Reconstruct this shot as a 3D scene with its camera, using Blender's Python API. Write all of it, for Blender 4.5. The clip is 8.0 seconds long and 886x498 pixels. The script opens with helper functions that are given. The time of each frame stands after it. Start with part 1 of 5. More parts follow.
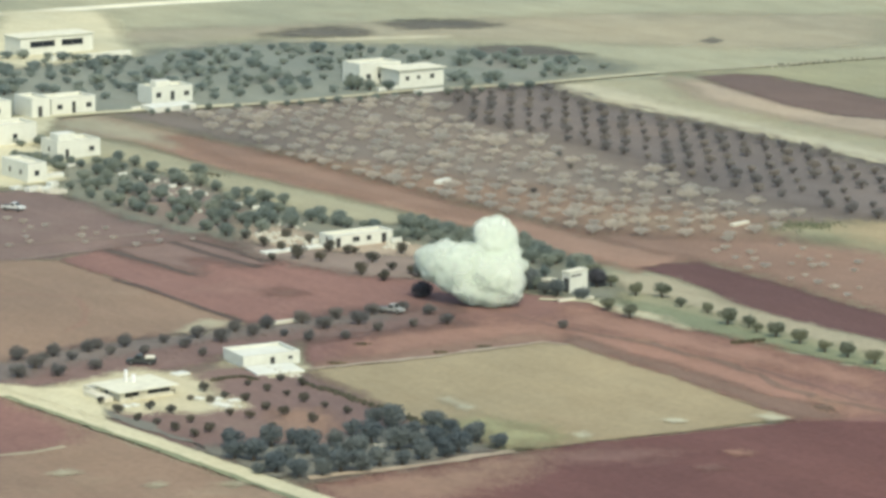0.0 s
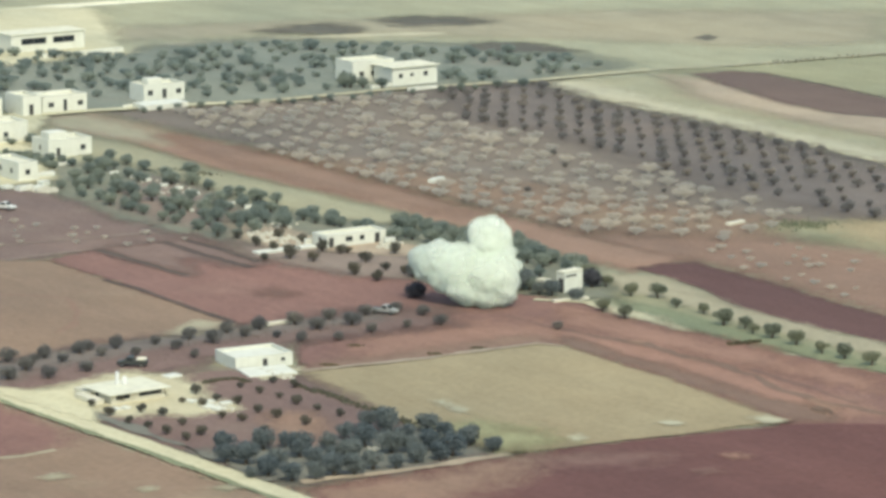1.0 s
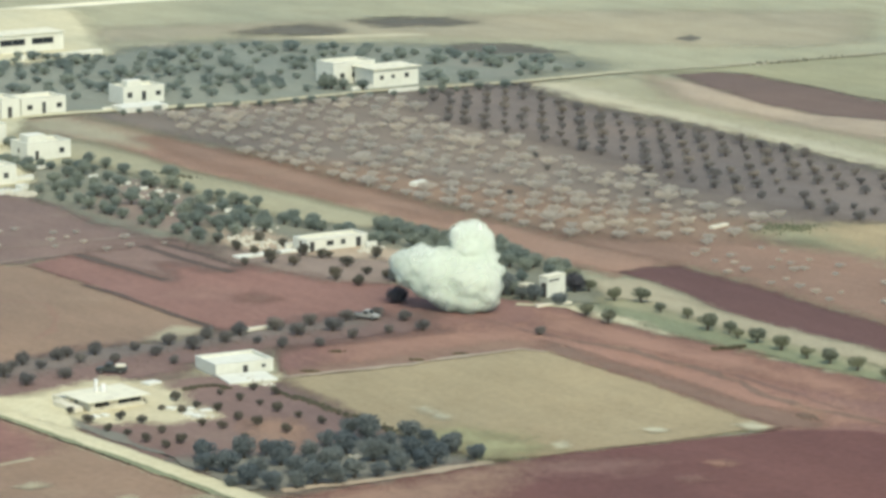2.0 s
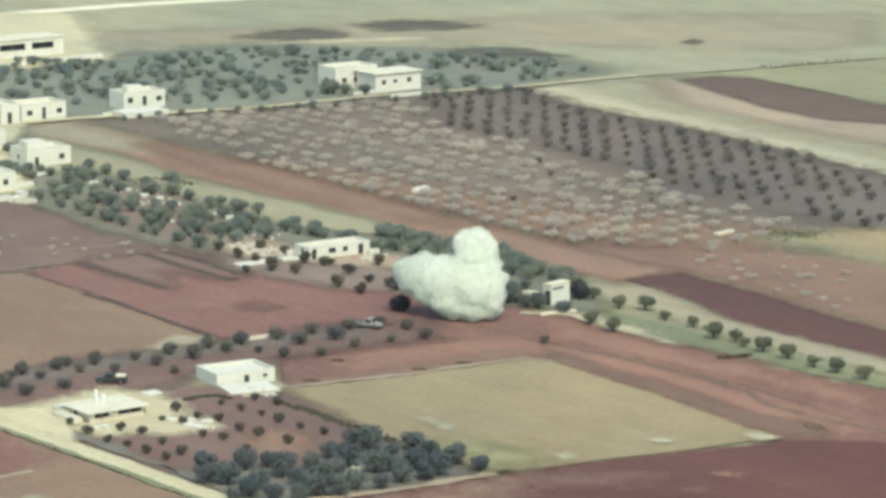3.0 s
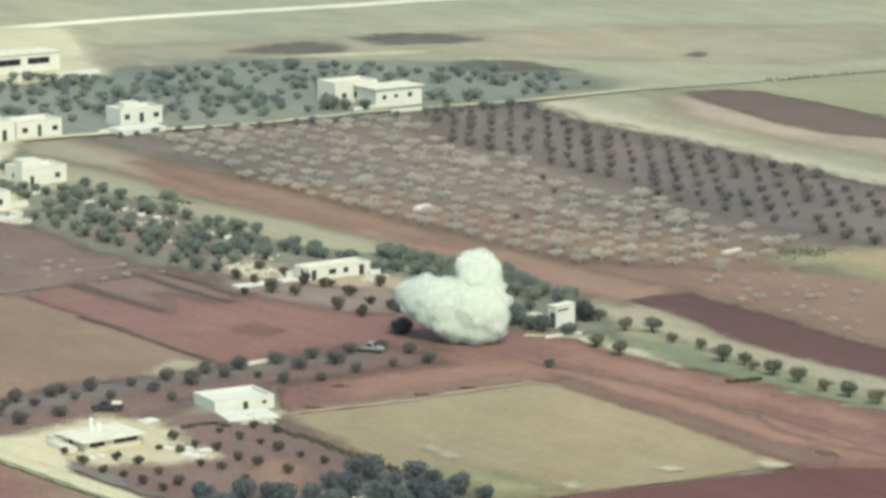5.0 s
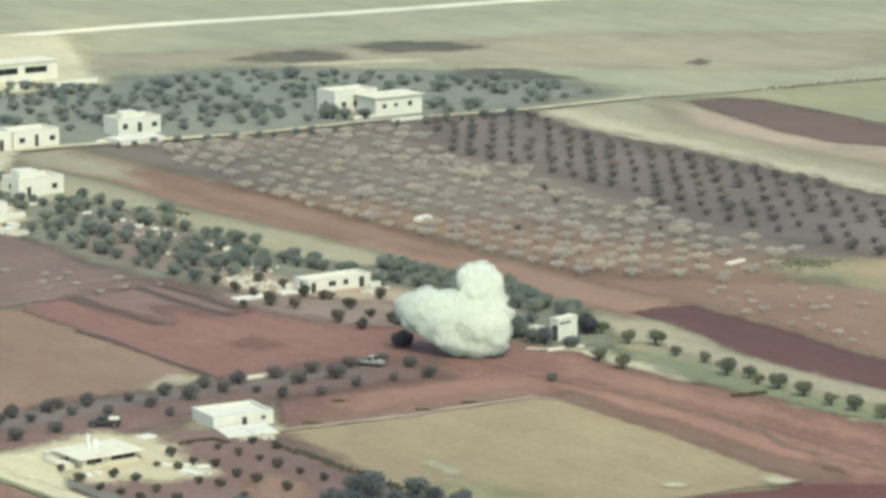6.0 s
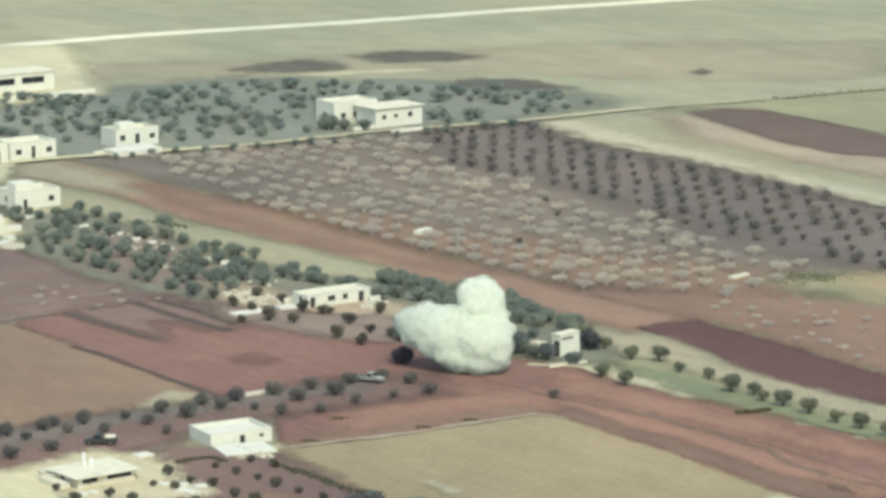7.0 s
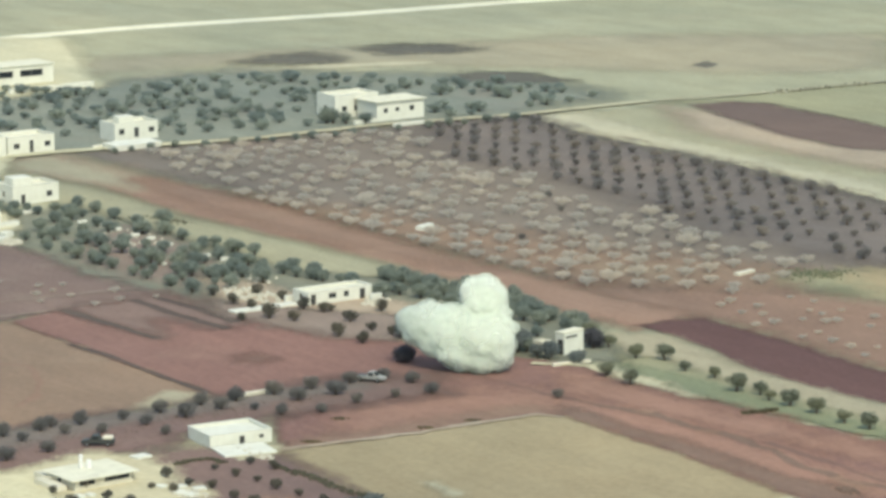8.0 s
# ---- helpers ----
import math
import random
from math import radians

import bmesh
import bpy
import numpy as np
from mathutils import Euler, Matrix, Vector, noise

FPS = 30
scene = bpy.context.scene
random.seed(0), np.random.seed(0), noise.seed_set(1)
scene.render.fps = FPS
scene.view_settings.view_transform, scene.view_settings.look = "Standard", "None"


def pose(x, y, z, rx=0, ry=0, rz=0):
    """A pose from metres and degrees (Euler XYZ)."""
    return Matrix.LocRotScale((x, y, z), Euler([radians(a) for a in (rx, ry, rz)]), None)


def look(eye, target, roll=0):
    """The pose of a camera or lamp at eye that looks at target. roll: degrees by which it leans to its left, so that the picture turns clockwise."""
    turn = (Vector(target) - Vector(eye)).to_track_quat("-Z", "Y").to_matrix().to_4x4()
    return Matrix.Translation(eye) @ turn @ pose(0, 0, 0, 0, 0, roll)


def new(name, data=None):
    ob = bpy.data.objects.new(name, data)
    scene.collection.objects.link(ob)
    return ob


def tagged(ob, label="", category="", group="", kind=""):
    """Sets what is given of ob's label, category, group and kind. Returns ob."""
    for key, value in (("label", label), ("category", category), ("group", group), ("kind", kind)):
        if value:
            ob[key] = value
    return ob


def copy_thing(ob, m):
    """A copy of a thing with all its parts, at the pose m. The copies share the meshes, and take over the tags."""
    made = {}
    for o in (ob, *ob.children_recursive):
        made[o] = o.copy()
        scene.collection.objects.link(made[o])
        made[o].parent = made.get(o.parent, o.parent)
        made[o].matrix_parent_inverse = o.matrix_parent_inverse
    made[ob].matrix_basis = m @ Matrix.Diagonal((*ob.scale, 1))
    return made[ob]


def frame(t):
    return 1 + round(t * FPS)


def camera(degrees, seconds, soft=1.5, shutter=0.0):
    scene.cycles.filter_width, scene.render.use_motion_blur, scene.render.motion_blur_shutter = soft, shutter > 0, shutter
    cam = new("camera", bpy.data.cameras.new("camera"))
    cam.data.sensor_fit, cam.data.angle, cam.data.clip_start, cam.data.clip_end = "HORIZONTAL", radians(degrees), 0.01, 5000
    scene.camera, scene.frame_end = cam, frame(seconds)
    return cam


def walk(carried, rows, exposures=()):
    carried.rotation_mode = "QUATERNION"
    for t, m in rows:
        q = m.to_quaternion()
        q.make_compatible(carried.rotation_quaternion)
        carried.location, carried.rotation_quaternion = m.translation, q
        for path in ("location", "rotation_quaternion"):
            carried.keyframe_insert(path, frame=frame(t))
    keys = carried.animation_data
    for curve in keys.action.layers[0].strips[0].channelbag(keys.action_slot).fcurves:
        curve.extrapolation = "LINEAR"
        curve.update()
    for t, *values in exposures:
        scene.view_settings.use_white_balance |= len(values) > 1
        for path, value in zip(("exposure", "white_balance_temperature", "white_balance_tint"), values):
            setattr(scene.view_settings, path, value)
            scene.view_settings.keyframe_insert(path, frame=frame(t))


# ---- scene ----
# ---- the camera and its way: a drone's long lens, about 600 m off ----
cam = camera(13.722, 8.0, soft=3.3)
PATH = [
    (0, (504.10, -305.56, 130.00), (15.87, 25.40, 19.97), 0.093),
    (0.5, (501.98, -304.21, 130.08), (14.75, 28.05, 19.57), 0.147),
    (1, (499.79, -302.80, 130.15), (12.35, 29.00, 19.17), 0.087),
    (1.5, (497.51, -301.33, 130.22), (11.02, 31.78, 19.01), 0.126),
    (1.7, (496.57, -300.72, 130.25), (10.85, 33.48, 18.98), 0.079),
    (2.8, (491.18, -297.22, 130.38), (5.36, 36.83, 19.09), -0.007),
    (3, (490.16, -296.55, 130.40), (4.30, 37.48, 19.23), -0.023),
    (3.5, (487.54, -294.84, 130.46), (1.60, 39.12, 19.43), -0.066),
    (4, (484.84, -293.07, 130.51), (-1.20, 40.79, 19.63), -0.126),
    (4.5, (482.06, -291.24, 130.55), (-3.94, 42.82, 20.08), -0.189),
    (4.7, (480.92, -290.49, 130.57), (-5.11, 43.58, 20.23), -0.220),
    (5.8, (474.43, -286.20, 130.65), (-11.78, 47.83, 20.99), -0.335),
    (6, (473.21, -285.39, 130.66), (-13.00, 48.70, 21.20), -0.358),
    (6.5, (470.09, -283.32, 130.69), (-16.14, 50.89, 21.68), -0.371),
    (7, (466.88, -281.19, 130.71), (-19.45, 53.04, 22.24), -0.366),
    (7.5, (463.60, -279.00, 130.73), (-22.93, 55.18, 22.94), -0.322),
    (7.8, (461.59, -277.66, 130.74), (-25.02, 56.51, 23.30), -0.428),
    (7.9, (460.91, -277.20, 130.75), (-25.58, 56.82, 22.34), -0.391),
    (8, (460.23, -276.75, 130.75), (-25.97, 57.08, 20.41), -0.392),
]
walk(cam, [(t, look(eye, target, roll)) for t, eye, target, roll in PATH],
     exposures=[(0.0, 0.79, 6850, -3), (8.0, 0.79, 6850, -3)])

# ---- daylight: high hazy sun over the camera's right shoulder ----
SUN_AZ, SUN_EL = math.atan2(-0.31, 0.94), radians(52)
world = bpy.data.worlds.new("daylight")
scene.world = world
world.use_nodes = True
wn = world.node_tree
sky = wn.nodes.new("ShaderNodeTexSky")
sky.sky_type, sky.sun_disc = "NISHITA", False
sky.sun_elevation, sky.sun_rotation = SUN_EL, math.pi / 2 - SUN_AZ
sky.air_density, sky.dust_density = 1.0, 2.5
wn.nodes["Background"].inputs["Strength"].default_value = 0.15
wn.links.new(sky.outputs["Color"], wn.nodes["Background"].inputs["Color"])
sun = new("sun", bpy.data.lights.new("sun", "SUN"))
sun.data.energy, sun.data.angle, sun.data.color = 1.1, radians(12), (1.0, 0.94, 0.83)
to_sun = Vector((math.cos(SUN_AZ) * math.cos(SUN_EL), math.sin(SUN_AZ) * math.cos(SUN_EL), math.sin(SUN_EL)))
sun.matrix_world = look(to_sun * 300, (0, 0, 0))


# ---- materials ----
def base_material(name, rough):
    m = bpy.data.materials.new(name)
    m.use_nodes = True
    nt = m.node_tree
    b = nt.nodes["Principled BSDF"]
    b.inputs["Roughness"].default_value = rough
    b.inputs["Specular IOR Level"].default_value = 0.2
    return m, nt, b


def mix(nt, fac, a, b, kind="MIX"):
    n = nt.nodes.new("ShaderNodeMix")
    n.data_type, n.blend_type = "RGBA", kind
    for sock, v in ((n.inputs[0], fac), (n.inputs[6], a), (n.inputs[7], b)):
        if isinstance(v, bpy.types.NodeSocket):
            nt.links.new(v, sock)
        elif isinstance(v, (int, float)):
            sock.default_value = v
        else:
            sock.default_value = (*v, 1)
    return n.outputs[2]


def noise_node(nt, scale, detail=4.0, stretch=(1, 1, 1), turn=0.0, rough=0.6):
    co = nt.nodes.new("ShaderNodeTexCoord")
    mp = nt.nodes.new("ShaderNodeMapping")
    mp.inputs["Scale"].default_value = stretch
    mp.inputs["Rotation"].default_value = (0, 0, turn)
    nt.links.new(co.outputs["Object"], mp.inputs["Vector"])
    n = nt.nodes.new("ShaderNodeTexNoise")
    n.inputs["Scale"].default_value, n.inputs["Detail"].default_value, n.inputs["Roughness"].default_value = scale, detail, rough
    nt.links.new(mp.outputs["Vector"], n.inputs["Vector"])
    return n.outputs["Fac"]


def ramp(nt, fac, lo, hi):
    r = nt.nodes.new("ShaderNodeMapRange")
    r.inputs["From Min"].default_value, r.inputs["From Max"].default_value = lo, hi
    nt.links.new(fac, r.inputs["Value"])
    return r.outputs["Result"]


def soil(name, dark, light, patch=None, along="x", furrow=0.5, amount=0.5, patch_scale=0.035):
    """Worked earth: broad patches, long streaks left by the plough, clods and fine relief."""
    m, nt, b = base_material(name, 0.95)
    broad = ramp(nt, noise_node(nt, 0.025, 5, (0.45, 1, 1) if along == "x" else (1, 0.45, 1)), 0.33, 0.67)
    st = (0.035, 0.55, 1) if along == "x" else (0.55, 0.035, 1)
    streak = ramp(nt, noise_node(nt, furrow * 1.6, 3, st), 0.3, 0.7)
    fine = ramp(nt, noise_node(nt, 0.9, 5), 0.25, 0.75)
    col = mix(nt, broad, dark, light)
    col = mix(nt, 0.24, col, mix(nt, streak, tuple(c * 0.85 for c in dark), tuple(min(1, c * 1.12) for c in light)))
    if patch:
        where = ramp(nt, noise_node(nt, patch_scale, 5, (1, 1, 1), 0.4), 0.56, 0.72)
        nt_amount = nt.nodes.new("ShaderNodeMath")
        nt_amount.operation = "MULTIPLY"
        nt_amount.inputs[1].default_value = amount
        nt.links.new(where, nt_amount.inputs[0])
        col = mix(nt, nt_amount.outputs[0], col, patch)
    col = mix(nt, 0.35, col, mix(nt, fine, tuple(c * 0.7 for c in dark), tuple(min(1, c * 1.2) for c in light)))
    drift = ramp(nt, noise_node(nt, 0.014, 3, (0.7, 1, 1), 0.3), 0.32, 0.68)
    stain = ramp(nt, noise_node(nt, 0.11, 5, (0.6, 1, 1), -0.2), 0.3, 0.7)
    col = mix(nt, 1.0, col, mix(nt, drift, (0.85, 0.88, 0.90), (1.14, 1.11, 1.06)), "MULTIPLY")
    col = mix(nt, 1.0, col, mix(nt, stain, (0.92, 0.91, 0.90), (1.08, 1.08, 1.08)), "MULTIPLY")
    nt.links.new(col, b.inputs["Base Color"])
    bump = nt.nodes.new("ShaderNodeBump")
    bump.inputs["Strength"].default_value, bump.inputs["Distance"].default_value = 0.5, 0.25
    nt.links.new(fine, bump.inputs["Height"])
    nt.links.new(bump.outputs["Normal"], b.inputs["Normal"])
    # the border thins out into the neighbouring ground in tufts and clods
    cover = nt.nodes.new("ShaderNodeAttribute")
    cover.attribute_name = "cover"
    co, snap, clod = nt.nodes.new("ShaderNodeTexCoord"), nt.nodes.new("ShaderNodeVectorMath"), nt.nodes.new("ShaderNodeTexWhiteNoise")
    snap.operation = "SNAP"
    snap.inputs[1].default_value = (0.1, 0.1, 0.1)
    nt.links.new(co.outputs["Object"], snap.inputs[0])
    nt.links.new(snap.outputs[0], clod.inputs["Vector"])
    grain = mix(nt, 0.3, clod.outputs["Value"], ramp(nt, noise_node(nt, 0.3, 4), 0.35, 0.65))
    total = nt.nodes.new("ShaderNodeMath")
    total.operation = "SUBTRACT"
    nt.links.new(cover.outputs["Fac"], total.inputs[0])
    nt.links.new(grain, total.inputs[1])
    clear, ms = nt.nodes.new("ShaderNodeBsdfTransparent"), nt.nodes.new("ShaderNodeMixShader")
    nt.links.new(ramp(nt, total.outputs[0], -0.015, 0.015), ms.inputs[0])
    nt.links.new(clear.outputs[0], ms.inputs[1])
    nt.links.new(b.outputs[0], ms.inputs[2])
    nt.links.new(ms.outputs[0], nt.nodes["Material Output"].inputs["Surface"])
    return m


def plaster(name, tone, dirt, amount=0.35):
    m, nt, b = base_material(name, 0.85)
    big = ramp(nt, noise_node(nt, 0.45, 5), 0.45, 0.75)
    run = ramp(nt, noise_node(nt, 1.6, 4, (1, 1, 0.2)), 0.5, 0.8)
    col = mix(nt, ramp(nt, big, 0.0, 1.0 / amount), tone, dirt)
    col = mix(nt, ramp(nt, run, 0.0, 1.5 / amount), col, dirt)
    nt.links.new(col, b.inputs["Base Color"])
    bump = nt.nodes.new("ShaderNodeBump")
    bump.inputs["Strength"].default_value, bump.inputs["Distance"].default_value = 0.3, 0.02
    nt.links.new(noise_node(nt, 9, 4), bump.inputs["Height"])
    nt.links.new(bump.outputs["Normal"], b.inputs["Normal"])
    return m


def leafage(name, dark, light, vary=1.0):
    m, nt, b = base_material(name, 0.7)
    info = nt.nodes.new("ShaderNodeObjectInfo")
    geo = nt.nodes.new("ShaderNodeNewGeometry")
    col = mix(nt, geo.outputs["Random Per Island"], dark, light)
    tint = mix(nt, info.outputs["Random"], tuple(1 - vary * c for c in (0.22, 0.18, 0.14)), tuple(1 + vary * c for c in (0.16, 0.12, 0.04)))
    col = mix(nt, 1.0, col, tint, "MULTIPLY")
    nt.links.new(col, b.inputs["Base Color"])
    tr = nt.nodes.new("ShaderNodeBsdfTranslucent")
    nt.links.new(col, tr.inputs["Color"])
    ms = nt.nodes.new("ShaderNodeMixShader")
    ms.inputs[0].default_value = 0.4
    out = nt.nodes["Material Output"]
    nt.links.new(b.outputs[0], ms.inputs[1])
    nt.links.new(tr.outputs[0], ms.inputs[2])
    nt.links.new(ms.outputs[0], out.inputs["Surface"])
    return m


def plain(name, tone, rough=0.6, metal=0.0, worn=None):
    m, nt, b = base_material(name, rough)
    b.inputs["Metallic"].default_value = metal
    w = worn or tuple(c * 0.65 for c in tone)
    nt.links.new(mix(nt, ramp(nt, noise_node(nt, 2.5, 5), 0.4, 0.75), tone, w), b.inputs["Base Color"])
    return m


M_PLAIN = soil("khaki_plain", (0.282, 0.278, 0.188), (0.345, 0.338, 0.24), (0.315, 0.27, 0.195), furrow=0.2, amount=0.35)
M_FAR = soil("far_tan_earth", (0.276, 0.248, 0.178), (0.326, 0.298, 0.216), (0.345, 0.325, 0.23), furrow=0.2)
M_RED = soil("red_earth", (0.176, 0.096, 0.083), (0.236, 0.138, 0.116), (0.265, 0.168, 0.136), amount=0.8)
M_DARKRED = soil("dark_red_earth", (0.112, 0.052, 0.048), (0.155, 0.076, 0.067), (0.20, 0.135, 0.10), amount=0.35)
M_DAMP = soil("damp_red_earth", (0.162, 0.096, 0.08), (0.21, 0.13, 0.107), (0.23, 0.16, 0.125))
M_DAMPBROWN = soil("damp_brown_earth", (0.164, 0.105, 0.082), (0.212, 0.142, 0.110), (0.22, 0.135, 0.105))
M_PINKEARTH = soil("pale_pinkish_red_earth", (0.252, 0.143, 0.107), (0.312, 0.184, 0.140), (0.325, 0.21, 0.158), amount=0.6)
# far grove earth: distance haze is put into its paler colour
M_GROVEFAR = soil("hazed_grove_earth", (0.178, 0.192, 0.160), (0.236, 0.248, 0.204), (0.235, 0.205, 0.172), amount=0.8, patch_scale=0.03)
M_PURPLE = soil("purple_brown_earth", (0.100, 0.053, 0.050), (0.133, 0.074, 0.068))
M_DARKBROWN = soil("dark_brown_earth", (0.124, 0.088, 0.076), (0.162, 0.117, 0.10), (0.18, 0.14, 0.115))
M_VERGE = soil("dry_verge", (0.30, 0.265, 0.185), (0.365, 0.33, 0.235), (0.27, 0.265, 0.175), amount=0.7)
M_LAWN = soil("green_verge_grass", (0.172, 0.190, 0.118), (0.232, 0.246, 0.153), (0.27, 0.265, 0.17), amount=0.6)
M_BELTG = soil("shaded_grass_earth", (0.160, 0.165, 0.128), (0.212, 0.214, 0.165), (0.235, 0.20, 0.156), amount=0.6)
M_BROWN = soil("tan_brown_earth", (0.255, 0.158, 0.115), (0.315, 0.205, 0.150), (0.325, 0.25, 0.18))
M_REDBROWN = soil("red_brown_earth", (0.215, 0.135, 0.10), (0.265, 0.175, 0.13), (0.29, 0.21, 0.155))
M_TAN = soil("tan_earth", (0.212, 0.145, 0.105), (0.262, 0.185, 0.133), (0.285, 0.245, 0.17), amount=0.6)
M_KHAKI = soil("khaki_stubble", (0.282, 0.224, 0.138), (0.338, 0.281, 0.177), (0.278, 0.205, 0.133), amount=0.7, patch_scale=0.02)
M_GREEN = soil("pale_green_grass", (0.25, 0.245, 0.155), (0.31, 0.30, 0.195), (0.32, 0.28, 0.19))
M_STUBBLEGREEN = soil("green_stubble", (0.275, 0.26, 0.145), (0.335, 0.32, 0.185))
M_FALLOWGREEN = soil("green_tan_fallow", (0.282, 0.264, 0.175), (0.342, 0.324, 0.222), (0.25, 0.245, 0.165), amount=0.7)
M_PALE = soil("pale_dry_grass", (0.385, 0.352, 0.245), (0.475, 0.442, 0.325), (0.34, 0.295, 0.21), amount=0.7)
M_ORCH = soil("grey_orchard_earth", (0.150, 0.126, 0.105), (0.202, 0.170, 0.141), (0.23, 0.16, 0.128), amount=0.8)
M_SLATE = soil("slate_orchard_earth", (0.138, 0.118, 0.107), (0.185, 0.157, 0.14), (0.21, 0.16, 0.13))
M_GROVE = soil("grove_earth", (0.140, 0.138, 0.118), (0.190, 0.186, 0.156), (0.21, 0.165, 0.135))
M_MAUVE = soil("mauve_earth", (0.160, 0.112, 0.097), (0.203, 0.146, 0.126), (0.235, 0.19, 0.155), amount=0.7, patch_scale=0.07)
M_ROWSOIL = soil("dark_mauve_earth", (0.15, 0.100, 0.089), (0.195, 0.133, 0.117), (0.22, 0.17, 0.135))
M_DUST = soil("pale_dust", (0.405, 0.368, 0.245), (0.495, 0.455, 0.32), (0.34, 0.29, 0.20), amount=0.7)
M_YARD = soil("trodden_pinkish_earth", (0.31, 0.25, 0.185), (0.40, 0.33, 0.25), (0.25, 0.20, 0.155), amount=0.7)
M_HOUSEGROUND = soil("grey_mauve_earth", (0.20, 0.157, 0.132), (0.25, 0.198, 0.167), (0.30, 0.25, 0.19))
M_ROAD = soil("pale_dirt_road", (0.46, 0.425, 0.285), (0.55, 0.515, 0.36), furrow=0.9)
M_FARROAD = soil("white_dust_road", (0.62, 0.59, 0.45), (0.72, 0.69, 0.54), furrow=0.9)
# dark ground colour that stands for the shade of clouds
M_CLOUDSHADE = soil("cloud_shade_earth", (0.10, 0.095, 0.08), (0.145, 0.135, 0.11))
M_FALLOW = soil("fallow_grey_earth", (0.160, 0.110, 0.096), (0.208, 0.146, 0.126), (0.19, 0.15, 0.12), amount=0.6)
M_FURROW = soil("dark_furrow", (0.078, 0.058, 0.052), (0.115, 0.088, 0.074))

M_WHITE = plaster("white_plaster", (0.62, 0.62, 0.54), (0.44, 0.425, 0.345))
M_CREAM = plaster("cream_stone_wall", (0.60, 0.57, 0.46), (0.42, 0.38, 0.28), 0.5)
M_ROOF = plaster("pale_concrete_roof", (0.65, 0.625, 0.49), (0.42, 0.40, 0.32), 0.5)
M_DOOR = plain("dark_steel_door", (0.06, 0.06, 0.06))
M_FRAME = plain("grey_window_frame", (0.30, 0.30, 0.28))
M_GLASS = plain("dark_window_glass", (0.025, 0.03, 0.035), 0.15)
M_TANK = plain("white_water_tank", (0.75, 0.75, 0.72))
M_BARK = plain("grey_bark", (0.13, 0.10, 0.075), 0.9)
M_PALEBARK = plain("whitewashed_bark", (0.62, 0.58, 0.50), 0.9)
# tree leaf tones raised to stand for haze, most in the far trees
M_OLIVE = leafage("olive_leaves", (0.136, 0.158, 0.162), (0.190, 0.214, 0.214))
M_ROW = leafage("row_tree_leaves", (0.145, 0.140, 0.133), (0.230, 0.222, 0.206))
M_HAZEDLEAF = leafage("hazed_grove_leaves", (0.232, 0.268, 0.240), (0.325, 0.364, 0.322))
M_YOUNG = leafage("young_tree_leaves", (0.114, 0.106, 0.088), (0.192, 0.180, 0.144))
M_GREY = leafage("hazed_orchard_leaves", (0.226, 0.205, 0.187), (0.318, 0.289, 0.261))
M_BELT = leafage("belt_tree_leaves", (0.198, 0.230, 0.203), (0.305, 0.338, 0.288))
M_VERGELEAF = leafage("verge_tree_leaves", (0.167, 0.178, 0.129), (0.259, 0.267, 0.190))
M_TWIG = leafage("pale_twigs", (0.44, 0.402, 0.347), (0.70, 0.64, 0.552), 0.6)
M_DARKLEAF = leafage("dense_dark_leaves", (0.078, 0.078, 0.092), (0.125, 0.126, 0.142), 0.4)
M_WEED = leafage("dry_weeds", (0.12, 0.10, 0.06), (0.22, 0.19, 0.12))
M_HEDGE = leafage("dark_hedge_leaves", (0.115, 0.112, 0.082), (0.19, 0.185, 0.135))
M_GREENSCRUB = leafage("green_scrub_leaves", (0.21, 0.235, 0.15), (0.29, 0.31, 0.20))
M_BODY = plain("white_car_paint", (0.62, 0.62, 0.58), 0.4)
M_GREYBODY = plain("grey_car_paint", (0.30, 0.30, 0.28), 0.45)
M_DARKBODY = plain("dark_car_paint", (0.06, 0.065, 0.06), 0.45)
M_TYRE = plain("black_tyre", (0.025, 0.025, 0.025), 0.9)
M_RIM = plain("steel_rim", (0.35, 0.35, 0.34), 0.4, 0.8)
M_EARTH = plain("dug_earth", (0.17, 0.12, 0.095), 0.95)
M_STONE = plain("pale_rubble_stone", (0.55, 0.52, 0.42), 0.9)
def bent_normal(nt):
    """Bends normals outwards from behind the cloud: even light facing the camera, faint curls."""
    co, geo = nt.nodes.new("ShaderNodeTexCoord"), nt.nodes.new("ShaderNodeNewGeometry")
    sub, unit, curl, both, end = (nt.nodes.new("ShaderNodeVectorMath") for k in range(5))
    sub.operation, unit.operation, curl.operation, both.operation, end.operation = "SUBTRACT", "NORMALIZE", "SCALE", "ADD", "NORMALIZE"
    # centre set behind the cloud, so every normal leans to camera and sun
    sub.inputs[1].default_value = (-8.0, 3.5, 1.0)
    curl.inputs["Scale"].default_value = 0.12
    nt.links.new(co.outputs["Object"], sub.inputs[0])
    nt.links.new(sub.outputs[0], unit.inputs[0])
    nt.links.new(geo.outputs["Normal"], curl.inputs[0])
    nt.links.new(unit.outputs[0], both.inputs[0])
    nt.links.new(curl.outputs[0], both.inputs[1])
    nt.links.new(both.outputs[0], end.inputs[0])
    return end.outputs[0]


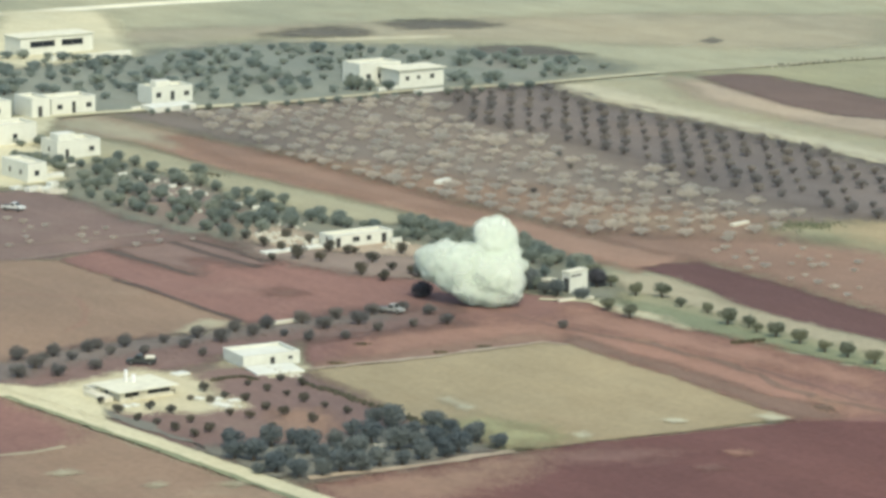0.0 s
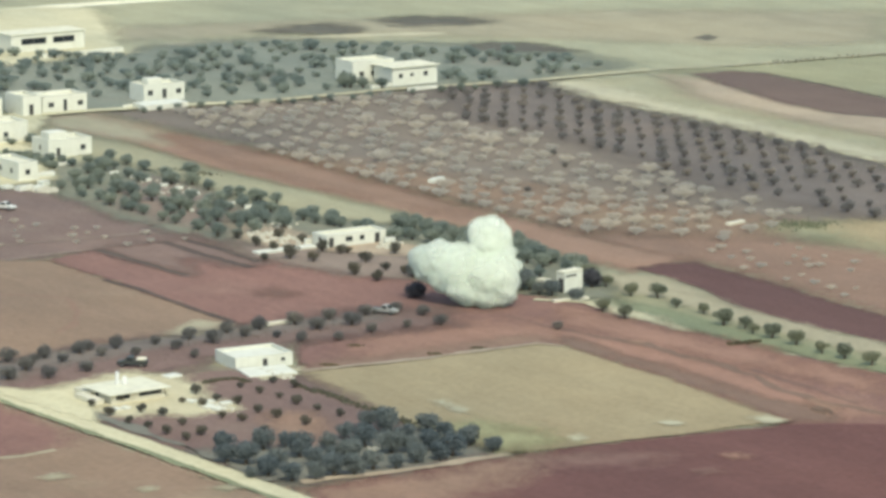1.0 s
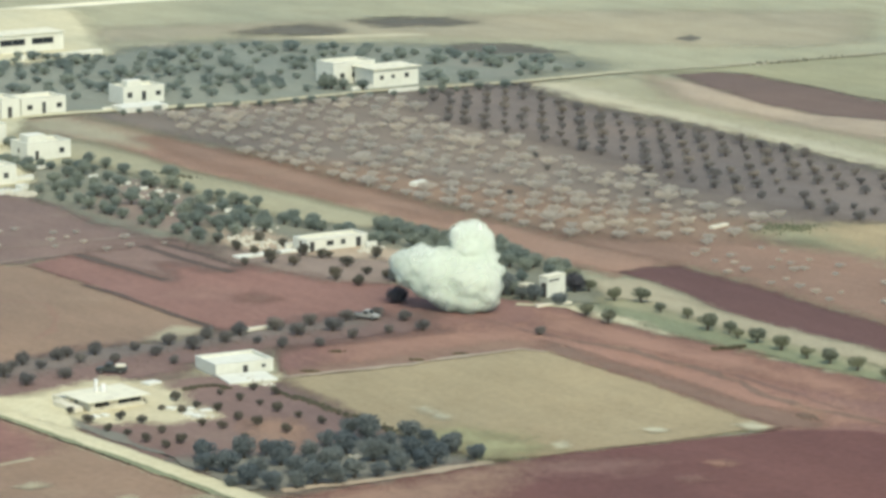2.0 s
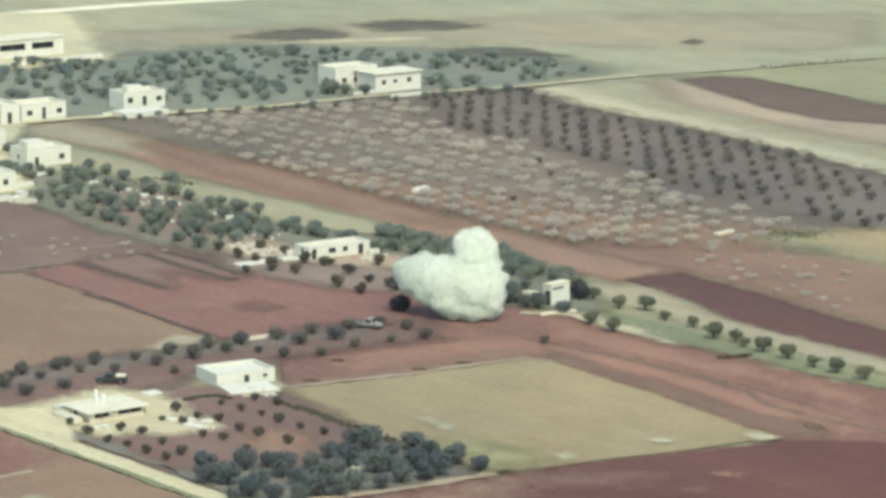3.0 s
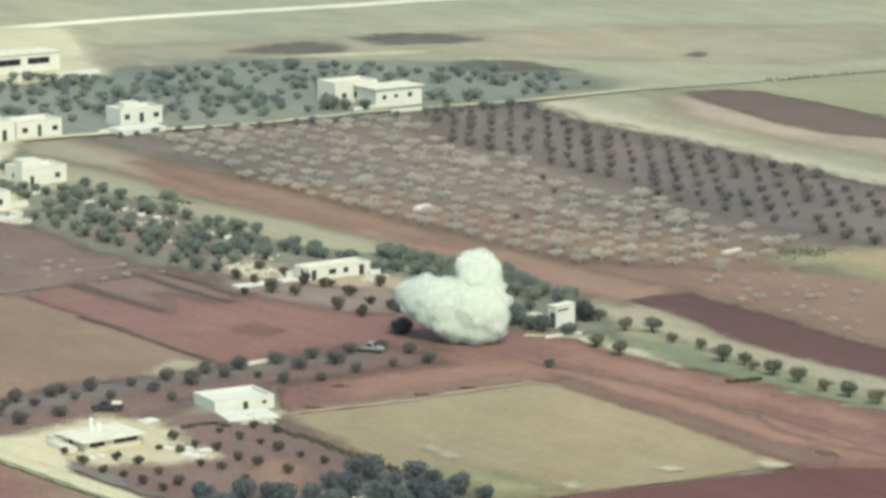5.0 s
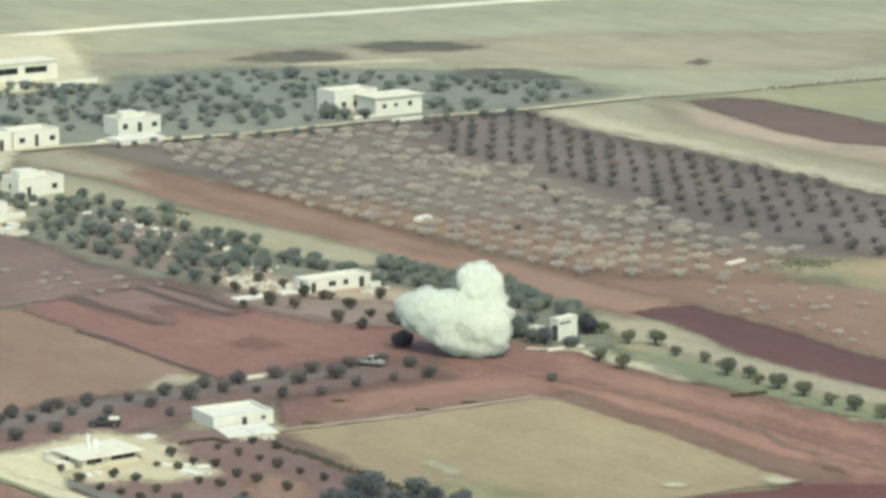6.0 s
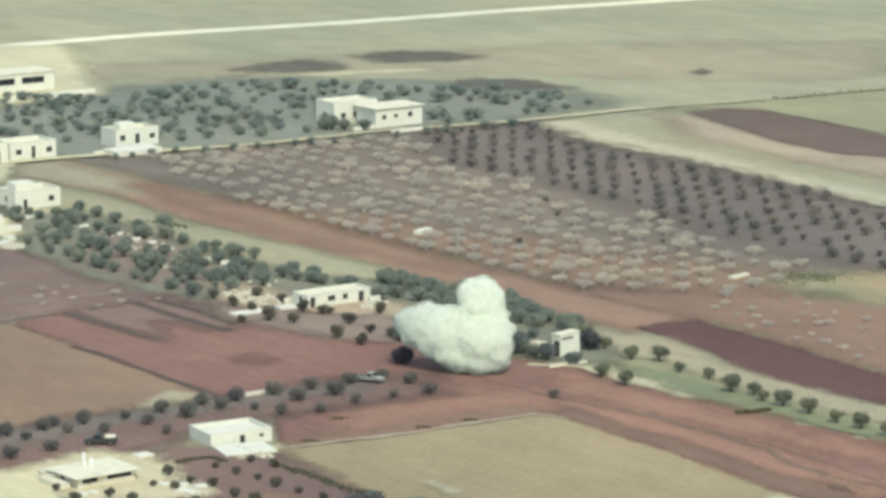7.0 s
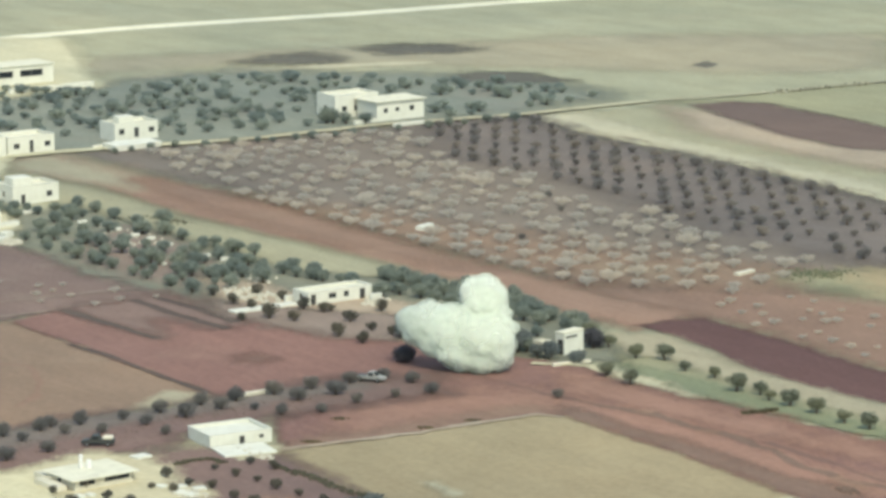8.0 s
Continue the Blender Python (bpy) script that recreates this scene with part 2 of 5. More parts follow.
def smoke(name, veil=None):
    """White smoke that lets light through; a veil is torn, with gaps in it."""
    m, nt, b = base_material(name, 1.0)
    normal = bent_normal(nt)
    b.inputs["Specular IOR Level"].default_value = 0.0
    nt.links.new(mix(nt, ramp(nt, noise_node(nt, 0.12, 3), 0.35, 0.7), (0.83, 0.90, 0.785), (0.79, 0.86, 0.745)), b.inputs["Base Color"])
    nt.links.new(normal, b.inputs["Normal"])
    tr, body = nt.nodes.new("ShaderNodeBsdfTranslucent"), nt.nodes.new("ShaderNodeMixShader")
    tr.inputs["Color"].default_value = (0.86, 0.915, 0.80, 1)
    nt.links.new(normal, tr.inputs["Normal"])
    body.inputs[0].default_value = 0.4
    nt.links.new(b.outputs[0], body.inputs[1])
    nt.links.new(tr.outputs[0], body.inputs[2])
    if veil is None:
        b.inputs["Subsurface Weight"].default_value = 1.0
        b.inputs["Subsurface Radius"].default_value = (5.0, 5.0, 5.0)
        b.inputs["Subsurface Scale"].default_value = 1.0
        last = body
    else:
        clear, last = nt.nodes.new("ShaderNodeBsdfTransparent"), nt.nodes.new("ShaderNodeMixShader")
        nt.links.new(ramp(nt, noise_node(nt, 0.2, 2, rough=0.5), *veil), last.inputs[0])
        nt.links.new(clear.outputs[0], last.inputs[1])
        nt.links.new(body.outputs[0], last.inputs[2])
    nt.links.new(last.outputs[0], nt.nodes["Material Output"].inputs["Surface"])
    return m


M_SMOKE = smoke("white_smoke")
M_VEIL = smoke("smoke_veil", (0.15, 1.2))


# ---- helpers for meshes ----
def part(name, bm, material, parent, label=""):
    me = bpy.data.meshes.new(name)
    bm.to_mesh(me)
    bm.free()
    me.materials.append(material)
    ob = new(name, me)
    ob.parent = parent
    return tagged(ob, label=label)


def box(bm, x0, y0, z0, x1, y1, z1):
    v = [bm.verts.new((x, y, z)) for z in (z0, z1) for x, y in ((x0, y0), (x1, y0), (x1, y1), (x0, y1))]
    for f in ((0, 3, 2, 1), (4, 5, 6, 7), (0, 1, 5, 4), (1, 2, 6, 5), (2, 3, 7, 6), (3, 0, 4, 7)):
        bm.faces.new([v[i] for i in f])
    return v


def box_mesh(*dims, bevel=0.0):
    bm = bmesh.new()
    box(bm, *dims)
    if bevel:
        bmesh.ops.bevel(bm, geom=list(bm.edges), offset=bevel, segments=1, affect="EDGES")
    return bm


def tube(bm, points, radii, sides=6):
    rings = []
    for i, (p, r) in enumerate(zip(points, radii)):
        a = Vector(points[min(i + 1, len(points) - 1)]) - Vector(points[max(i - 1, 0)])
        q = a.to_track_quat("Z", "Y")
        rings.append([bm.verts.new(Vector(p) + q @ Vector((r * math.cos(k * math.tau / sides), r * math.sin(k * math.tau / sides), 0))) for k in range(sides)])
    for lo, hi in zip(rings, rings[1:]):
        for k in range(sides):
            bm.faces.new((lo[k], lo[(k + 1) % sides], hi[(k + 1) % sides], hi[k]))
    bm.faces.new(rings[0][::-1])
    bm.faces.new(rings[-1])


LEVEL = [0.0]
PLOTS = []


def inside(x, y, poly):
    odd = False
    for (ax, ay), (bx, by) in zip(poly, poly[1:] + poly[:1]):
        if (ay > y) != (by > y) and x < (bx - ax) * (y - ay) / (by - ay) + ax:
            odd = not odd
    return odd


def ground_at(x, y):
    """The height of the uppermost plot at a place."""
    for poly, z in reversed(PLOTS):
        if inside(x, y, poly):
            return z
    return 0.0


def covered(name, bm, covers, material, label, category):
    bm.normal_update()
    for f in bm.faces:
        if f.normal.z < 0:
            f.normal_flip()
    ob = part(name, bm, material, None)
    layer = ob.data.attributes.new("cover", "FLOAT", "POINT")
    for item, value in zip(layer.data, covers):
        item.value = value
    return tagged(ob, label, category, kind="structure")


def field(name, corners, material, label, ragged=0.7, step=2.0, soft=None, category="field"):
    """A stretch of ground with uneven borders that thin out, laid just above what lies under it."""
    LEVEL[0] += 0.005
    PLOTS.append((list(corners), LEVEL[0]))
    soft = soft or 0.7 + ragged * 0.8
    cell = step * 0.55
    c = np.array(corners)
    lo, hi = c.min(0) - soft - ragged, c.max(0) + soft + ragged
    xs, ys = np.arange(lo[0], hi[0] + cell, cell), np.arange(lo[1], hi[1] + cell, cell)
    gx, gy = np.meshgrid(xs, ys, indexing="ij")
    far, odd = np.full(gx.shape, 1e9), np.zeros(gx.shape, bool)
    for (ax, ay), (bx, by) in zip(corners, corners[1:] + corners[:1]):
        dx, dy = bx - ax, by - ay
        t = (((gx - ax) * dx + (gy - ay) * dy) / (dx * dx + dy * dy + 1e-9)).clip(0, 1)
        far = np.minimum(far, np.hypot(gx - ax - t * dx, gy - ay - t * dy))
        odd ^= ((ay > gy) != (by > gy)) & (gx < dx * (gy - ay) / (dy if abs(dy) > 1e-9 else 1e-9) + ax)
    inward = np.where(odd, far, -far)
    near = np.abs(inward) < soft + 2 * ragged
    for i, j in np.argwhere(near):
        p = Vector((gx[i, j] * 0.11, gy[i, j] * 0.11, LEVEL[0] * 120))
        inward[i, j] += ragged * (noise.noise(p) + 0.6 * noise.noise(p * 4.3))
    cover = (inward / (2 * soft) + 0.5).clip(0, 1)
    keep = (cover[:-1, :-1] > 0) | (cover[1:, :-1] > 0) | (cover[:-1, 1:] > 0) | (cover[1:, 1:] > 0)
    index, verts, faces, covers = {}, [], [], []
    for i, j in np.argwhere(keep):
        quad = []
        for a, b in ((i, j), (i + 1, j), (i + 1, j + 1), (i, j + 1)):
            if (a, b) not in index:
                index[a, b] = len(verts)
                verts.append((gx[a, b], gy[a, b], LEVEL[0]))
                covers.append(float(cover[a, b]))
            quad.append(index[a, b])
        faces.append(quad)
    me = bpy.data.meshes.new(name)
    me.from_pydata(verts, [], faces)
    me.materials.append(material)
    layer = me.attributes.new("cover", "FLOAT", "POINT")
    layer.data.foreach_set("value", covers)
    return tagged(new(name, me), label, category, kind="structure")


def strip(name, line, width, material, label, ragged=0.3, category="road"):
    """A road or verge: a band of the given width along a line, thinning out at its sides."""
    pts = [Vector(p) for p in line]
    fine = []
    for a, b in zip(pts, pts[1:]):
        n = max(1, int((b - a).length / 3))
        fine += [a.lerp(b, k / n) for k in range(n)]
    fine.append(pts[-1])
    LEVEL[0] += 0.005
    bm, rows = bmesh.new(), []
    edge = min(0.35 * width, 0.5 + ragged)
    for i, p in enumerate(fine):
        t = (fine[min(i + 2, len(fine) - 1)] - fine[max(i - 2, 0)]).normalized()
        s = Vector((-t.y, t.x))
        l, r = (width / 2 + ragged * noise.noise(Vector((p.x * 0.2, p.y * 0.2, e + LEVEL[0] * 100))) for e in (0, 7))
        rows.append([bm.verts.new((*(p + s * d), LEVEL[0])) for d in (l + edge * 0.5, l - edge * 0.5, edge * 0.5 - r, -r - edge * 0.5)])
    for lo, hi in zip(rows, rows[1:]):
        for k in range(3):
            bm.faces.new((lo[k], lo[k + 1], hi[k + 1], hi[k]))
    return covered(name, bm, [0.0, 1.0, 1.0, 0.0] * len(rows), material, label, category)


# ---- ground, fields and roads ----
bm = bmesh.new()
bmesh.ops.create_grid(bm, x_segments=40, y_segments=40, size=4500)
covered("ground", bm, [1.0] * len(bm.verts), M_PLAIN, "dry khaki plain of grass and bare earth", "ground")

field("field_far", [(-348.8, 145.6), (-380.6, 162.3), (-362.0, 236.6), (-318.4, 279.1), (-265.4, 330.8), (-258.7, 357.3), (-311.3, 403.4), (-354.2, 343.5), (-379.0, 265.5), (-409.8, 177.7)], M_FAR, "pale brown far field of bare earth", 4, 6, soft=10)
strip("far_road", [(-456.1, 117.2), (-452.2, 245.5), (-441.2, 309.8), (-436.7, 363.6), (-425.1, 441.4), (-398.2, 534.9)], 8.5, M_FARROAD, "pale unpaved road across the far plain", 0.6)
field("field_far_track", [(-364.1, 192.7), (-355.1, 241.8), (-341.9, 270.9), (-337.3, 268.7), (-347.8, 237.2), (-355.9, 188.0)], M_PALE, "pale dry grass strip behind the grove", 2, 4)
# shadows of clouds, painted as soft dark patches of ground
field("dark_patch_far", [(-369.7, 228.6), (-377.0, 240.6), (-374.3, 254.1), (-361.7, 254.5), (-354.6, 247.1), (-358.5, 236.5)], M_CLOUDSHADE, "dark patch painted for cloud shade on the plain", 2.5, 3, soft=7)
field("dark_patch_long", [(-373.8, 269.1), (-375.1, 281.6), (-365.9, 293.1), (-354.9, 295.4), (-351.8, 283.5), (-359.6, 269.4)], M_CLOUDSHADE, "long dark patch painted for cloud shade on the plain", 2.5, 3, soft=7)
field("dark_patch_small", [(-293.1, 320.1), (-297.7, 328.8), (-290.1, 326.8), (-286.1, 319.7)], M_CLOUDSHADE, "small dark patch painted for cloud shade on the plain", 0.8, 1.5, soft=1.2)
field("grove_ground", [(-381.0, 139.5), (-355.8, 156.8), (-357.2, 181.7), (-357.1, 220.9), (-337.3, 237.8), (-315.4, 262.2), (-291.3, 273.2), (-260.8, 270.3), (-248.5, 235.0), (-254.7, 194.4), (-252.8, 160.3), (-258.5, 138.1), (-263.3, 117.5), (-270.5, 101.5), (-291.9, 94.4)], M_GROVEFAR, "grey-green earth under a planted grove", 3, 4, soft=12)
# one more cloud shadow painted on the ground
field("dark_patch_grove", [(-313.7, 256.3), (-316.8, 268.8), (-306.1, 276.3), (-287.0, 277.6), (-292.8, 266.8), (-303.0, 255.4)], M_CLOUDSHADE, "long dark patch painted for cloud shade at the grove", 2.5, 3, soft=4.5)
field("field_right_far", [(-243.5, 269.1), (-241.0, 306.3), (-237.6, 354.5), (-163.3, 288.8), (-202.6, 289.6), (-230.7, 292.3)], M_GREEN, "pale green far field", 2, 4)
field("field_pale_strip", [(-246.8, 233.8), (-238.4, 263.4), (-208.1, 264.9), (-159.7, 260.7), (-118.4, 252.5), (-81.3, 219.5), (-106.7, 222.2), (-160.6, 227.1), (-215.7, 226.8)], M_FALLOWGREEN, "tan dry grass strip beside the orchard", 1.5, 3)
field("field_pale_edge", [(-246.8, 233.8), (-241.0, 247.0), (-222.0, 243.0), (-196.0, 238.5), (-160.0, 238.0), (-108.0, 233.0), (-92.0, 230.0), (-81.3, 219.5), (-106.7, 222.2), (-160.6, 227.1), (-215.7, 226.8)], M_PALE, "bright dry grass along the orchard edge", 2, 3, soft=5)
strip("field_pale_rim", [(-243.0, 233.5), (-215.5, 228.6), (-160.4, 229.0), (-106.5, 224.2), (-84.0, 221.5)], 2.6, M_ROAD, "whitish dry rim along the orchard edge", 2.0, "field")
field("field_pink_strip", [(-238.5, 268.9), (-220.7, 273.2), (-166.8, 263.2), (-144.4, 275.6), (-114.0, 248.6), (-160.1, 247.1), (-202.7, 250.0)], M_YARD, "pinkish tan fallow strip", 1.5, 3, soft=7)
field("field_dark_strip", [(-236.4, 276.0), (-235.6, 286.9), (-226.6, 290.9), (-194.0, 289.8), (-157.5, 287.3), (-139.7, 271.4), (-165.4, 262.0), (-187.4, 262.6), (-215.9, 269.4)], M_DARKBROWN, "dark brown ploughed strip", 1.2, 3, soft=3)
field("orchard_ground", [(-262.4, 117.0), (-258.5, 138.1), (-252.0, 159.8), (-252.2, 192.8), (-245.1, 232.6), (-214.9, 226.3), (-159.3, 226.0), (-105.5, 221.2), (-72.0, 217.6), (-22.4, 173.0), (-42.3, 171.1), (-36.1, 141.7), (-48.1, 123.6), (-76.0, 116.9), (-138.3, 117.8), (-200.8, 120.7), (-225.2, 117.2)], M_ORCH, "grey-pink earth of a large orchard", 1.2, 3, soft=7)
field("orchard_ground_brown", [(-190.0, 122.0), (-138.0, 119.0), (-76.0, 118.0), (-50.0, 125.0), (-39.0, 142.0), (-44.0, 162.0), (-66.0, 158.0), (-96.0, 148.0), (-135.0, 136.0)], M_TAN, "reddish bare earth of the orchard", 4, 3, soft=11)
field("orchard_ground_dark", [(-251.8, 207.8), (-244.3, 232.0), (-214.1, 225.7), (-158.6, 225.5), (-104.9, 220.7), (-71.5, 217.1), (-27.0, 177.2), (-47.1, 174.1), (-90.2, 171.0), (-132.3, 180.8), (-181.9, 187.2), (-206.5, 181.9)], M_SLATE, "slate-grey earth under dark orchard trees", 3, 3, soft=9)
field("field_below_orchard", [(-75.5, 116.5), (-57.7, 131.0), (-43.1, 147.5), (-17.9, 169.0), (45.2, 112.1), (23.6, 114.1), (-4.7, 115.9), (-30.8, 118.2), (-45.3, 111.9)], M_REDBROWN, "brown fallow field with scattered pale bushes", 1.5, 3, soft=8)
field("grass_patch_right", [(-54.0, 153.5), (-52.1, 166.6), (-36.4, 185.6), (-0.6, 153.4), (-21.4, 153.1), (-40.6, 151.2)], M_GREEN, "pale green grass at the orchard edge", 2, 3, soft=8)
field("grass_patch_bright", [(-51.1, 161.3), (-50.3, 173.9), (-38.8, 187.8), (-6.6, 158.7), (-25.9, 157.0), (-39.3, 158.7)], M_KHAKI, "bright dry grass at the orchard edge", 2, 3, soft=7)
field("field_brown_strip", [(-262.6, 100.3), (-261.6, 116.6), (-223.7, 116.3), (-180.9, 118.8), (-137.1, 117.0), (-75.0, 116.2), (-52.4, 117.2), (-36.2, 118.3), (-31.8, 101.6), (-47.4, 101.4), (-75.1, 102.6), (-107.7, 101.7), (-141.6, 100.0), (-176.9, 96.9), (-216.3, 100.2), (-246.3, 94.6)], M_BROWN, "long strip of tan-brown ploughed earth", 1.2, 3, soft=4)
field("field_brown_left", [(-262.5, 98.8), (-260.8, 114.6), (-227.4, 113.9), (-207.9, 107.1), (-223.5, 101.3), (-247.9, 95.4)], M_VERGE, "pale dry end of the ploughed strip", 2, 3, soft=8)
field("field_brown_core", [(-223.7, 111.8), (-204.3, 118.3), (-159.8, 117.3), (-122.6, 115.9), (-91.8, 111.5), (-119.7, 105.5), (-147.6, 103.8), (-186.5, 104.7)], M_REDBROWN, "redder streak of ploughed earth", 2.5, 3, soft=6)
field("field_green_strip", [(-249.2, 90.3), (-244.9, 96.8), (-213.5, 98.6), (-176.3, 96.5), (-140.4, 99.2), (-104.9, 101.2), (-98.8, 91.7), (-115.7, 83.7), (-156.4, 84.0), (-203.0, 85.5), (-226.9, 78.4)], M_FALLOWGREEN, "pale green fallow strip", 1.2, 3, soft=4)
field("field_purple", [(-35.5, 105.1), (-36.4, 111.8), (-34.2, 118.2), (-24.6, 117.3), (-1.9, 116.3), (24.0, 113.8), (48.1, 112.1), (64.7, 97.0), (40.7, 99.4), (18.2, 97.1), (1.0, 98.3), (-12.0, 102.1), (-26.7, 104.3)], M_PURPLE, "dark purple-brown ploughed field", 0.7, 2)
field("verge_tan", [(-34.2, 96.9), (-26.2, 104.0), (-11.2, 101.4), (1.8, 97.6), (41.4, 98.8), (66.3, 95.6), (75.7, 87.1), (50.6, 90.8), (14.6, 87.4), (-12.3, 85.6)], M_VERGE, "pale dry verge beside the ploughed field", 0.8, 2, soft=2.5)
field("belt_ground", [(-197.6, 68.5), (-200.9, 84.3), (-155.2, 83.3), (-114.6, 83.0), (-98.8, 91.7), (-77.6, 98.9), (-43.8, 98.7), (-13.1, 86.2), (-20.7, 76.7), (-31.9, 72.2), (-45.3, 66.4), (-67.3, 63.3), (-86.5, 55.2), (-112.9, 48.0), (-143.5, 42.0)], M_BELTG, "grey-green ground of the tree belt", 1.5, 3, soft=3.5)
field("plot_ground", [(-164.6, 67.8), (-173.4, 80.0), (-151.2, 80.5), (-127.3, 72.0), (-112.0, 60.0), (-125.8, 55.5), (-143.8, 57.4)], M_HOUSEGROUND, "mauve-brown earth under the planted trees", 3, 3, soft=7)
field("village_edge", [(-183.5, 36.8), (-175.6, 51.3), (-172.0, 56.7), (-137.6, 42.7), (-152.5, 39.1), (-159.0, 24.5)], M_BELTG, "grey-green ground at the village edge", 1.5, 2, soft=3.5)
field("verge_green", [(-18.4, 87.7), (-10.6, 91.9), (12.7, 88.9), (49.3, 91.9), (73.3, 89.3), (78.8, 84.3), (56.9, 85.3), (37.0, 81.6), (17.5, 78.9), (-1.5, 80.0)], M_GREEN, "green grass verge under the tree row", 0.8, 2, soft=2.5)
# green grass; part of its darkness is the trees' shade put into colour
field("verge_shade", [(-14.8, 83.7), (-3.7, 86.6), (15.7, 86.5), (53.6, 88.2), (76.3, 86.5), (80.0, 83.2), (58.5, 83.9), (37.0, 81.6), (17.5, 78.9), (0.1, 78.8)], M_LAWN, "green grass darkened for the shade of the tree row", 1.2, 2, soft=2)
field("field_left_pink", [(-162.0, 26.0), (-180.0, 41.0), (-174.0, 50.0), (-160.0, 53.0), (-146.0, 51.8), (-133.0, 50.0), (-116.0, 52.0), (-98.7, 56.2), (-102.4, 42.0), (-105.3, 31.2), (-105.5, 14.2), (-109.6, -0.3)], M_MAUVE, "pinkish brown field with low bushes", 2, 3, soft=3.5)
field("field_left_tan", [(-112.7, 1.2), (-103.1, 17.8), (-72.1, 18.5), (-33.0, 17.8), (-31.1, 4.2), (-31.6, -13.1), (-25.5, -34.4), (-23.9, -43.4)], M_TAN, "tan field of bare dry earth", 1, 3)
strip("faint_track", [(-84.0, -10.0), (-78.1, -4.8), (-74.3, 0.0), (-69.4, 3.6), (-61.0, 0.8), (-48.2, -6.4), (-43.7, -12.5)], 1.2, M_REDBROWN, "faint dark track in the tan field", 1.0)
field("field_left_pale", [(-32.7, 1.8), (-40.3, 13.0), (-33.1, 16.7), (-29.0, 4.1)], M_VERGE, "pale dry corner of the tan field", 1, 2)
field("field_red", [(-103.6, 18.0), (-108.0, 31.4), (-106.6, 44.3), (-88.9, 51.6), (-62.6, 60.3), (-42.0, 66.6), (-29.7, 70.7), (-19.3, 77.0), (-4.8, 78.7), (18.2, 78.3), (38.4, 80.5), (59.2, 83.4), (83.4, 82.6), (108.0, 60.1), (92.3, 54.7), (77.4, 48.4), (46.4, 50.5), (12.3, 52.7), (8.7, 50.6), (8.7, 20.8), (6.9, 5.0), (-12.8, 16.7), (-28.5, 35.9), (-32.6, 17.5), (-71.1, 18.0)], M_RED, "broad field of red-brown ploughed earth", 0.9, 2)
field("field_red_light", [(5.4, 11.9), (-11.4, 27.2), (-12.7, 49.1), (-3.7, 64.4), (22.9, 68.6), (62.2, 66.8), (81.7, 63.9), (75.6, 49.9), (45.0, 51.5), (11.8, 53.7), (8.0, 51.2), (7.4, 30.7)], M_PINKEARTH, "paler trodden part of the red field", 3, 2, soft=7)
field("field_tan_band", [(3.5, 6.0), (1.0, 20.0), (2.0, 38.0), (0.5, 52.0), (9.0, 55.0), (8.7, 50.6), (8.6, 39.0), (7.6, 21.6), (5.4, 4.3)], M_REDBROWN, "brown band along the stubble field", 2, 2, soft=4)
field("field_red_verge", [(-14.4, 73.3), (1.9, 76.2), (28.2, 76.6), (60.7, 81.1), (68.3, 74.5), (39.7, 67.4), (17.0, 64.7), (-3.7, 64.4)], M_PINKEARTH, "paler edge of the red field along the verge", 3, 2, soft=6)
field("damp_band", [(6.0, 58.5), (15.4, 58.4), (28.5, 58.2), (41.1, 58.0), (54.2, 57.2), (65.2, 57.6), (76.0, 59.5), (80.0, 56.5), (76.0, 50.8), (44.7, 52.4), (12.6, 53.6)], M_DAMPBROWN, "brown damp band along the stubble field", 1.6, 2, soft=2.6)
strip("dark_streak", [(2.0, 61.0), (10.4, 62.6), (19.1, 65.6), (28.5, 65.2), (37.6, 65.8), (48.5, 65.0), (59.2, 62.8), (67.9, 62.0), (74.0, 64.0), (84.0, 65.5)], 1.5, M_DAMPBROWN, "dark wavy streak along the red field", 1.5, "field")
strip("dark_streak_upper", [(44.0, 68.0), (54.0, 67.2), (62.0, 67.0), (72.7, 65.8)], 1.0, M_DAMP, "dark wavy streak along the red field", 1.2, "field")
strip("dark_streak_low", [(-30.0, 62.0), (-18.0, 59.5), (-6.0, 60.0), (4.0, 61.0)], 1.2, M_DAMP, "dark wavy streak along the red field", 1.2, "field")
field("pale_fleck", [(16.2, 64.6), (16.0, 67.2), (18.0, 67.2), (18.3, 64.8)], M_BROWN, "pale dry fleck in the red field", 0.7, 1, soft=1.6)
field("pale_fleck_middle", [(32.4, 63.8), (32.2, 66.0), (34.4, 66.2), (34.8, 64.0)], M_BROWN, "pale dry fleck in the red field", 0.7, 1, soft=1.4)
field("pale_fleck_long", [(66.0, 60.6), (66.6, 63.0), (73.6, 61.8), (73.6, 59.6)], M_BROWN, "pale dry fleck in the red field", 0.8, 1, soft=1.4)
strip("field_track", [(-107.0, 10.7), (-108.0, 21.3), (-108.5, 30.9), (-108.9, 42.7)], 1.2, M_HOUSEGROUND, "pale trodden track across the field", 0.9)
strip("field_track_upper", [(-121.5, 15.3), (-119.6, 29.1), (-117.6, 43.1), (-115.3, 53.2)], 0.9, M_HOUSEGROUND, "pale trodden track across the field", 0.9)
field("fallow_wedge", [(-108.0, 30.5), (-107.5, 51.0), (-92.0, 53.0), (-76.0, 51.0), (-77.0, 44.0), (-90.0, 40.0), (-76.0, 33.0), (-90.0, 30.5)], M_FALLOW, "grey-brown fallow wedge between furrow bands", 2, 2, soft=5)
field("dark_smudge", [(-54.7, 34.6), (-56.2, 38.6), (-50.7, 39.2), (-48.6, 35.0)], M_DAMP, "dark damp stain in the red field", 2.0, 1.5, soft=3.5)
